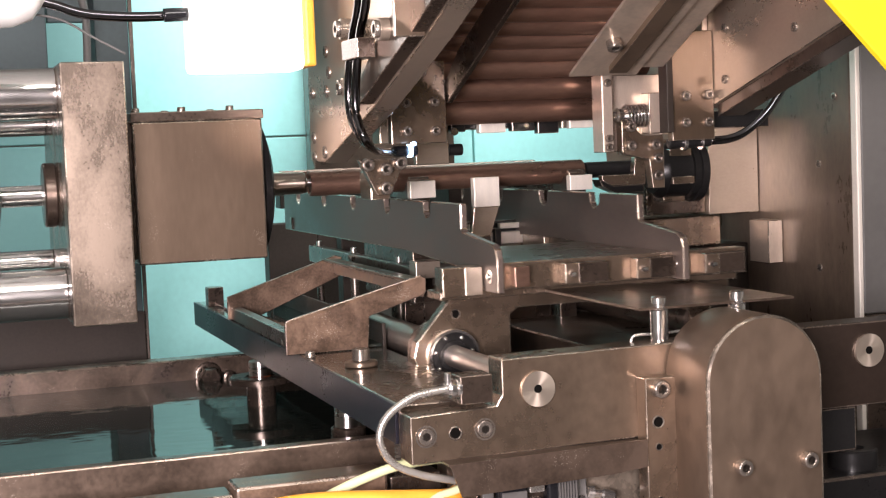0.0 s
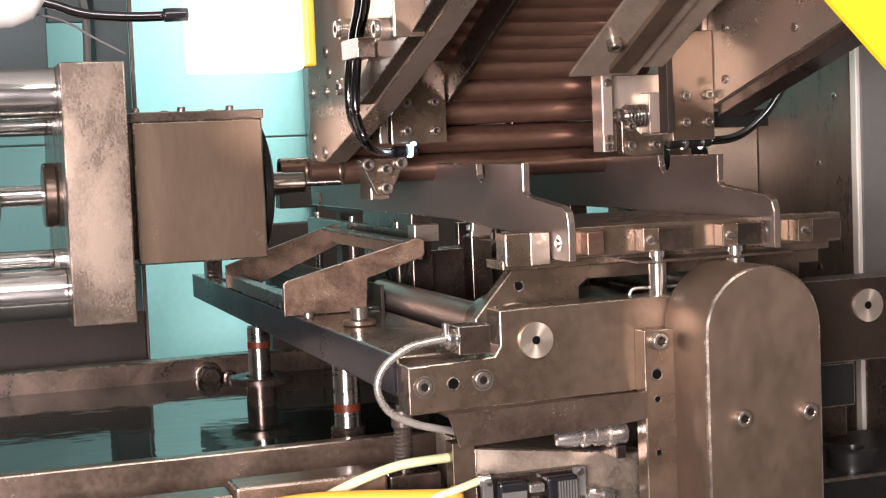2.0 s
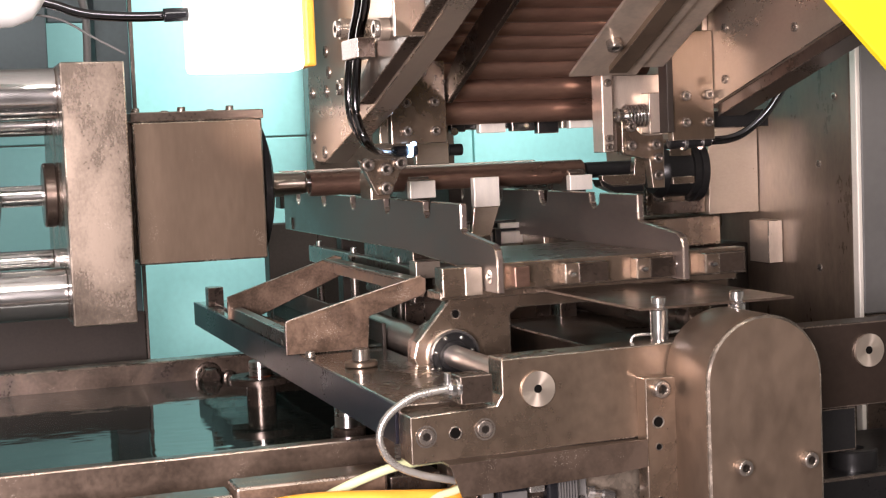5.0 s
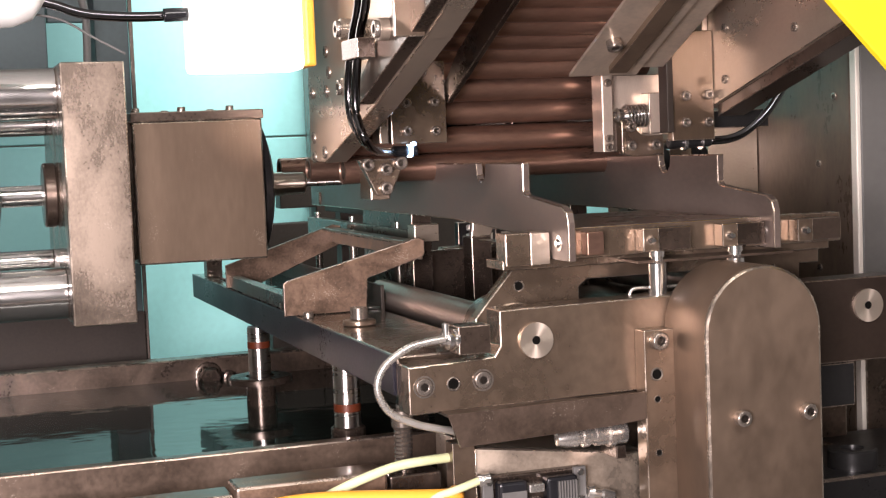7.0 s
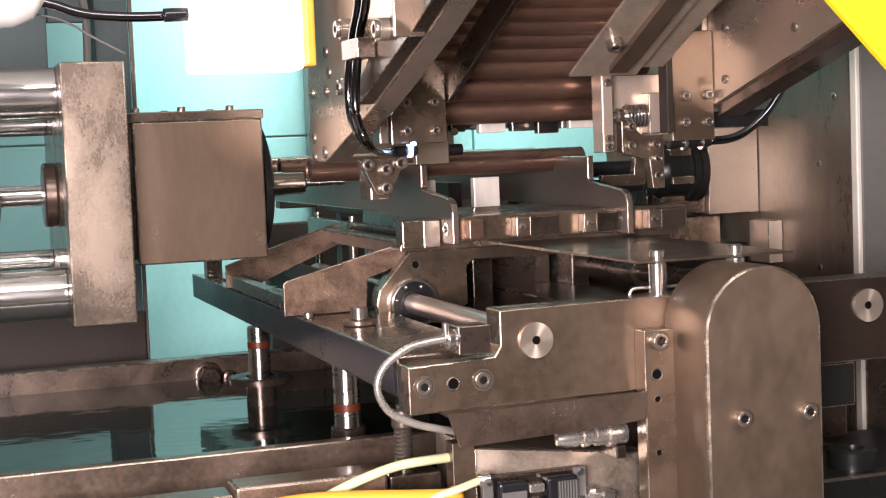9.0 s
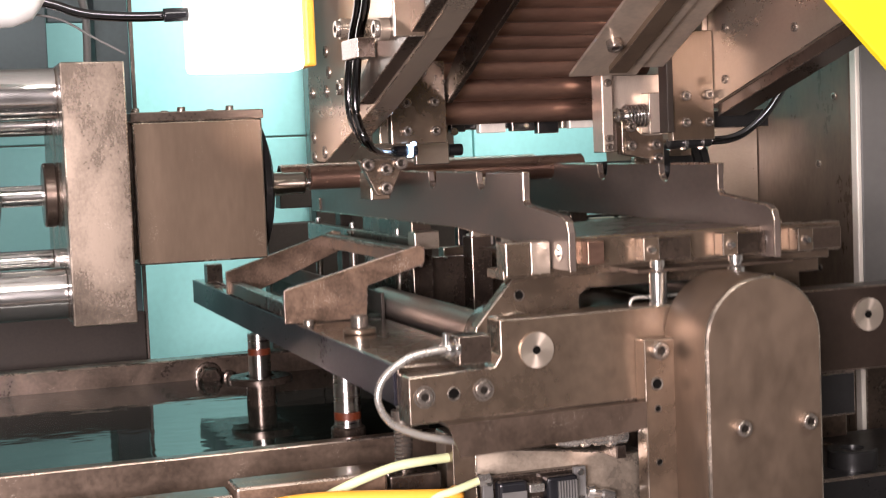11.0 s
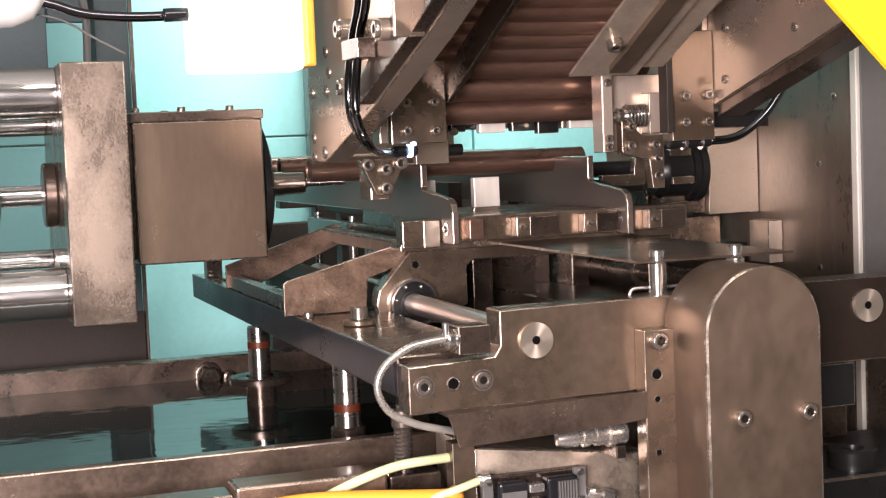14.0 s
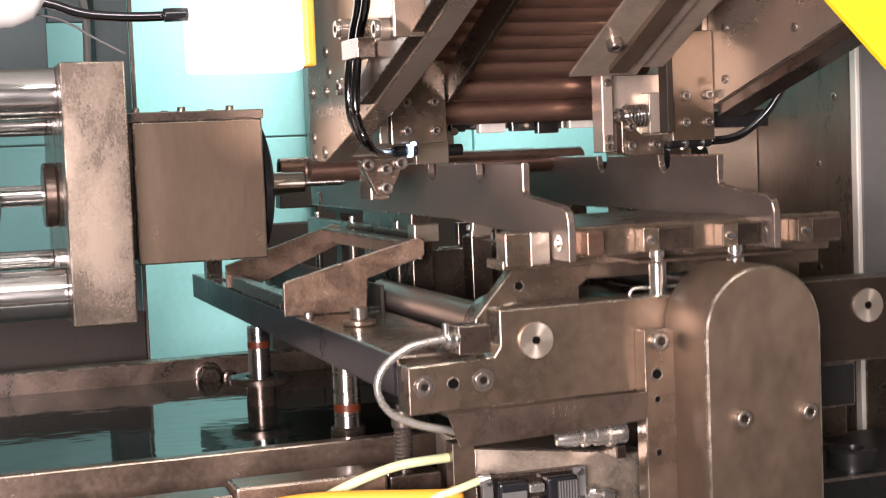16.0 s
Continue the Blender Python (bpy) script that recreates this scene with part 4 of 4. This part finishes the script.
part("shell", lathe((0.546, 1.30, 1.1165), (1, 0, 0.02), [(0, 0), (0.002, 0.006), (0.010, 0.0085), (0.022, 0.0095), (0.023, 0.0078), (0.027, 0.0078), (0.028, 0.0105), (0.034, 0.0105), (0.035, 0.009), (0.040, 0.009), (0.041, 0.011), (0.053, 0.011), (0.054, 0.0135), (0.060, 0.0135), (0.061, 0.012), (0.072, 0.012), (0.072, 0)]), NICKEL, cn)
part("stand", box(0.608, 0.6185, 1.296, 1.3345, 1.092, 1.1045, 0.001), STEEL_DARK, cn)
ad = thing("threaded_adjuster", (0.4125, 1.40, 1.02), "threaded adjusting screw on a dark block", "screw")
prof = [(0, 0), (0, 0.009)]
for k in range(9):
    prof += [(0.004 + 0.004 * k, 0.0095), (0.006 + 0.004 * k, 0.008)]
prof += [(0.042, 0.011), (0.058, 0.011), (0.059, 0.009), (0.059, 0.0)]
part("screw", lathe((0.424, 1.39, 1.085), (0, 0, 1), prof, 24), BOLT, ad)
part("block", box(0.40, 0.452, 1.36, 1.42, 1.0, 1.085, 0.002), STEEL_DARK, ad)
part("cap", cyl((0.424, 1.39, 1.1445), (0.424, 1.39, 1.149), 0.006), CHROME, ad)
fx = thing("clamp_bar", (0.32, 1.38, 0.75), "lit milled clamp bar at the bed's front", "bar")
part("bar", box(0.25, 0.395, 1.35, 1.395, 0.75, 1.093, 0.003), RUST, fx)
part("slot_bar", box(-0.2, 0.25, 1.36, 1.40, 0.75, 1.085, 0.002), TROUGH, fx)
hose = thing("hose_bundle", (0.37, 1.3, 0.9), "orange and pale green hoses in front of the bed", "hose")
part("orange_hose", cable([(0.20, 1.30, 1.074), (0.267, 1.30, 1.0825), (0.313, 1.30, 1.084), (0.36, 1.30, 1.0805), (0.436, 1.302, 1.073), (0.452, 1.32, 1.071)], 0.0085, 16), ORANGE, hose, "orange hose")
part("green_hose", cable([(0.30, 1.33, 1.068), (0.3417, 1.33, 1.085), (0.37, 1.33, 1.0945), (0.397, 1.33, 1.1012), (0.425, 1.33, 1.1035), (0.459, 1.34, 1.102)], 0.0046, 14), CREAM, hose, "pale green hose")
white = part("white_hose", cable([(0.38, 1.295, 1.062), (0.4154, 1.295, 1.0744), (0.4433, 1.298, 1.0797), (0.4716, 1.305, 1.0851)], 0.0038, 14), CREAM, hose, "pale hose")
part("hose_fitting", lathe((0.4690, 1.305, 1.0847), (1, 0, 0.18), [(0, 0), (0, 0.0062), (0.006, 0.0062), (0.007, 0.005), (0.012, 0.005), (0.012, 0)], 6), NICKEL, white)

corner = thing("corner_block", (0.92, 1.36, 0.88), "black corner block with a round collar", "block")
part("block", box(0.80, 1.05, 1.30, 1.50, 0.75, 1.045, 0.003), BLACK_OX, corner)
part("collar", lathe((0.90, 1.34, 1.045), (0, 0, 1), [(0, 0.026), (0.018, 0.026), (0.020, 0.024), (0.020, 0.013), (0.012, 0.012), (0.012, 0)]), BLACK_OX, corner)

# ---- overhead things ----
lampbox = thing("work_lamp", (0.33, 1.6, 1.48), "glaring white work lamp with orange edge", "lamp")
part("diffuser", box(0.268, 0.386, 1.56, 1.62, 1.484, 1.63, 0.006), LAMP_FACE, lampbox, "glaring white diffuser")
part("rim", box(0.386, 0.397, 1.555, 1.625, 1.487, 1.63, 0.003), ORANGE, lampbox, "orange rim")
part("cable_boot", cable([(0.243, 1.585, 1.5447), (0.255, 1.585, 1.5452), (0.2685, 1.585, 1.5455)], 0.0072), BLACK, lampbox)
lead = thing("lamp_cable", (0.19, 1.6, 1.54), "glossy black lamp cable", "cable")
part("cable", cable([(0.10, 1.6, 1.566), (0.131, 1.6, 1.5585), (0.1643, 1.6, 1.5483), (0.2103, 1.6, 1.5449), (0.262, 1.6, 1.5456)], 0.0052), CABLE, lead)
part("thin_wire", cable([(0.10, 1.62, 1.552), (0.14, 1.62, 1.545), (0.175, 1.62, 1.525), (0.206, 1.62, 1.508)], 0.0012), GREY_PAINT, lead, "thin grey wire")
bott = thing("plastic_bottle", (0.09, 1.6, 1.53), "translucent white plastic bottle lying overhead", "bottle")
part("body", lathe((0.0, 1.6, 1.567), (1, 0, 0.05), [(0, 0), (0, 0.036), (0.09, 0.036), (0.11, 0.030), (0.124, 0.013), (0.126, 0)]), WHITE, bott)
for off in (0, 0.026):
    cb = thing("sensor_cable", (0.40, 1.4, 1.4), "glossy black cable looping down the chute plate", "cable")
    part("cable", cable([(0.395, 1.36 - off, 1.60), (0.395, 1.3777 - off, 1.538), (0.395, 1.4026 - off, 1.5085), (0.395, 1.423 - off, 1.472), (0.395, 1.4253 - 0.8 * off, 1.4336), (0.398, 1.398 - 0.3 * off, 1.408), (0.42, 1.43, 1.3965), (0.455, 1.51, 1.3935), (0.488, 1.588, 1.3935)], 0.0044), CABLE, cb)
clampb = thing("cable_clamp", (0.40, 1.38, 1.47), "brown cable clamp block", "clamp")
part("block", box(0.386, 0.404, 1.36, 1.415, 1.483, 1.502, 0.001), STEEL_DARK, clampb)
guard = thing("yellow_guard", (0.75, 1.1, 1.43), "safety yellow guard bar crossing overhead", "guard")
part("bar", prism("y", [(0.66, 1.56), (0.711, 1.507), (0.781, 1.437), (0.85, 1.365), (0.95, 1.365), (0.95, 1.62), (0.66, 1.62)], 1.08, 1.088, 0.001), YELLOW, guard)

# ---- tubes ----
TX, TR, TL = 0.635, 0.0155, 0.371


def ring_mesh(name, profile, material):
    bm = lathe((-TL / 2, 0, 0), (1, 0, 0), profile, 32)
    me = bpy.data.meshes.new(name)
    bm.to_mesh(me)
    bm.free()
    me.materials.append(material)
    return me


SHELL_MESH = ring_mesh("shell", [(0.002, TR - 0.004), (0, TR - 0.003), (0, TR - 0.0008), (0.0008, TR), (TL - 0.0008, TR), (TL, TR - 0.0008), (TL, TR - 0.003), (TL - 0.002, TR - 0.004)], TUBE)
# inner faces in dark steel: shade inside the tubes put into the colour
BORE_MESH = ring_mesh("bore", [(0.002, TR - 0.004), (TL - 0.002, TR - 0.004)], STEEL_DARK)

# slots of the magazine from the gate upwards: y, z of a tube's axis
SLOTS = [(1.669, 1.4365), (1.653, 1.463), (1.634, 1.4875), (1.6085, 1.505)]
while len(SLOTS) < 22:
    SLOTS.append((SLOTS[-1][0] - 0.0284, SLOTS[-1][1] + 0.0125))

# one cycle of 5 s: share of the lift's and the slide's stroke
STROKE, RISE = 0.325, 0.045
SLIDE_KEYS = [(2.5, 0), (2.6, 0.05), (2.8, 0.24), (3.0, 0.43), (3.25, 0.595), (3.5, 0.746), (3.75, 0.88), (3.95, 0.985), (4.05, 1), (4.4, 1), (4.5, 0.97), (4.75, 0.79), (5.0, 0.58), (5.25, 0.30), (5.5, 0.04), (5.6, 0), (7.5, 0)]
RISING = ((0.6, 1), (0.7, 0.98), (0.8, 0.9), (0.9, 0.55), (1.0, 0.2), (1.1, 0))
SINKING = ((4.08, 0), (4.15, 0.12), (4.2, 0.36), (4.3, 0.93), (4.37, 1))
LIFT_KEYS = [(0.0, 1), *RISING]
for start, late in ((0, 0), (5, -0.025), (10, 0.02)):
    LIFT_KEYS += [(start + p + late, v) for p, v in SINKING]
    if start < 10:
        LIFT_KEYS += [(start + 5 + p, v) for p, v in RISING]
LIFT_KEYS += [(15.65, 1), (15.72, 0.93), (15.8, 0.65), (15.9, 0.29), (16.0, 0)]


def share(keys, t):
    """The share of a stroke done at t; the slide repeats every 5 s, the lift has its own times."""
    p = t if keys is LIFT_KEYS else (t - keys[0][0]) % 5.0 + keys[0][0]
    for (a, u), (b, v) in zip(keys, keys[1:]):
        if a <= p <= b:
            return u + (v - u) * (p - a) / (b - a)
    return keys[-1][1]


TIMES = sorted({round(k + 5 * n, 2) for n in range(-2, 4) for k, _ in SLIDE_KEYS if 0 < k + 5 * n < 16} | {round(k, 2) for k, _ in LIFT_KEYS} | {0.0, 16.0})


def tube_place(k, t):
    """Where tube k is: k counts tubes in pairs; pair n falls from the gate at 5 n + 1.25 s."""
    n, front = divmod(k, 2)
    fall = 5 * n + 1.22
    dy, dz = STROKE * share(SLIDE_KEYS, t), RISE * share(LIFT_KEYS, t)
    if t < fall:
        drops = max(0, math.ceil((fall - t) / 5 - 1e-6)) - 1
        a = SLOTS[min(len(SLOTS) - 1, k - 2 * (n - drops))]
        prev = 5 * (n - drops - 1) + 1.22
        if t - prev < 0.2:
            b = SLOTS[min(len(SLOTS) - 1, k - 2 * (n - drops - 1))]
            f = min(1, max(0, (t - prev) / 0.2)) ** 2
            return b[0] + (a[0] - b[0]) * f, b[1] + (a[1] - b[1]) * f
        return a
    f = min(1, (t - fall) / 0.15) ** 2
    base = (1.669, 1.3735) if not front else (1.669, 1.4045)
    a = SLOTS[front]
    if t < 5 * n + 2.5:
        return a[0] + (base[0] - a[0]) * f, a[1] + (base[1] - a[1]) * f
    # carried by the plates: strokes done since the fall
    def carried(u):
        done = 0
        while u >= 5 * (n + done) + 4.3:
            done += 1
        if not front:
            y0, z0 = 1.669 + STROKE * done, 1.3735
        else:
            y0, z0 = 1.506 + STROKE * done, 1.3735
        lift_z = 1.3735 - RISE * share(LIFT_KEYS, u)
        if done and (u - 5 * (n + done - 1)) < 6.3 and (u - 5 * (n + done - 1)) > 4.3:
            return y0, max(1.3565, lift_z)
        return y0 + STROKE * share(SLIDE_KEYS, u), max(1.3565, lift_z)
    y, z = carried(t)
    u = t - 5 * n
    if u > 9.45:
        f = min(1, (u - 9.45) / 0.6)
        g = min(1, (u - 10.05) / 0.2) if u > 10.05 else 0
        slot = (n + 2) * 2 + front
        yb, zb = 2.48 + 0.032 * (slot % 4), 0.9165 + 0.028 * (slot // 4)
        if slot // 4 % 2:
            yb += 0.016
        return y + (yb - y) * f, z - (z - 1.335) * f - (1.335 - zb) * g * g if f >= 1 else z - 0.022 * f
    if front and u < 3.3:
        if y < 1.669:
            y = 1.669
            z = 1.4045 - (1.4045 - 1.3935) * min(1, (u - 2.5) / 0.15)
        else:
            z = max(z, 1.3935 - 0.02 * min(1, (u - 2.95) / 0.3))
    return y, z


TUBES = []
for k in range(-2, 26):
    ob = new("tube")
    ob.empty_display_size = 0.02
    for nm, me in (("shell", SHELL_MESH), ("bore", BORE_MESH)):
        new(nm, me).parent = ob
    tagged(ob, "copper-brown steel tube with open ends", "tube", "tubes of the magazine and press")
    TUBES.append((k, ob))


def motions():
    rows_l = [(t, pose(LIFT[0], LIFT[1], LIFT[2] - RISE * share(LIFT_KEYS, t))) for t in TIMES]
    walk(lift, rows_l)
    rows_s = [(t, pose(SLIDE[0], SLIDE[1] + STROKE * share(SLIDE_KEYS, t), SLIDE[2] - RISE * share(LIFT_KEYS, t))) for t in TIMES]
    walk(slide, rows_s)
    grid = [round(0.1 * i, 1) for i in range(161)]
    for k, ob in TUBES:
        rows_t, last = [], None
        pl = [tube_place(k, t) for t in grid]
        for i, t in enumerate(grid):
            if i in (0, 160) or pl[i] != pl[i - 1] or pl[i] != pl[i + 1]:
                rows_t.append((t, pose(TX, pl[i][0], pl[i][1])))
        walk(ob, rows_t)


motions()
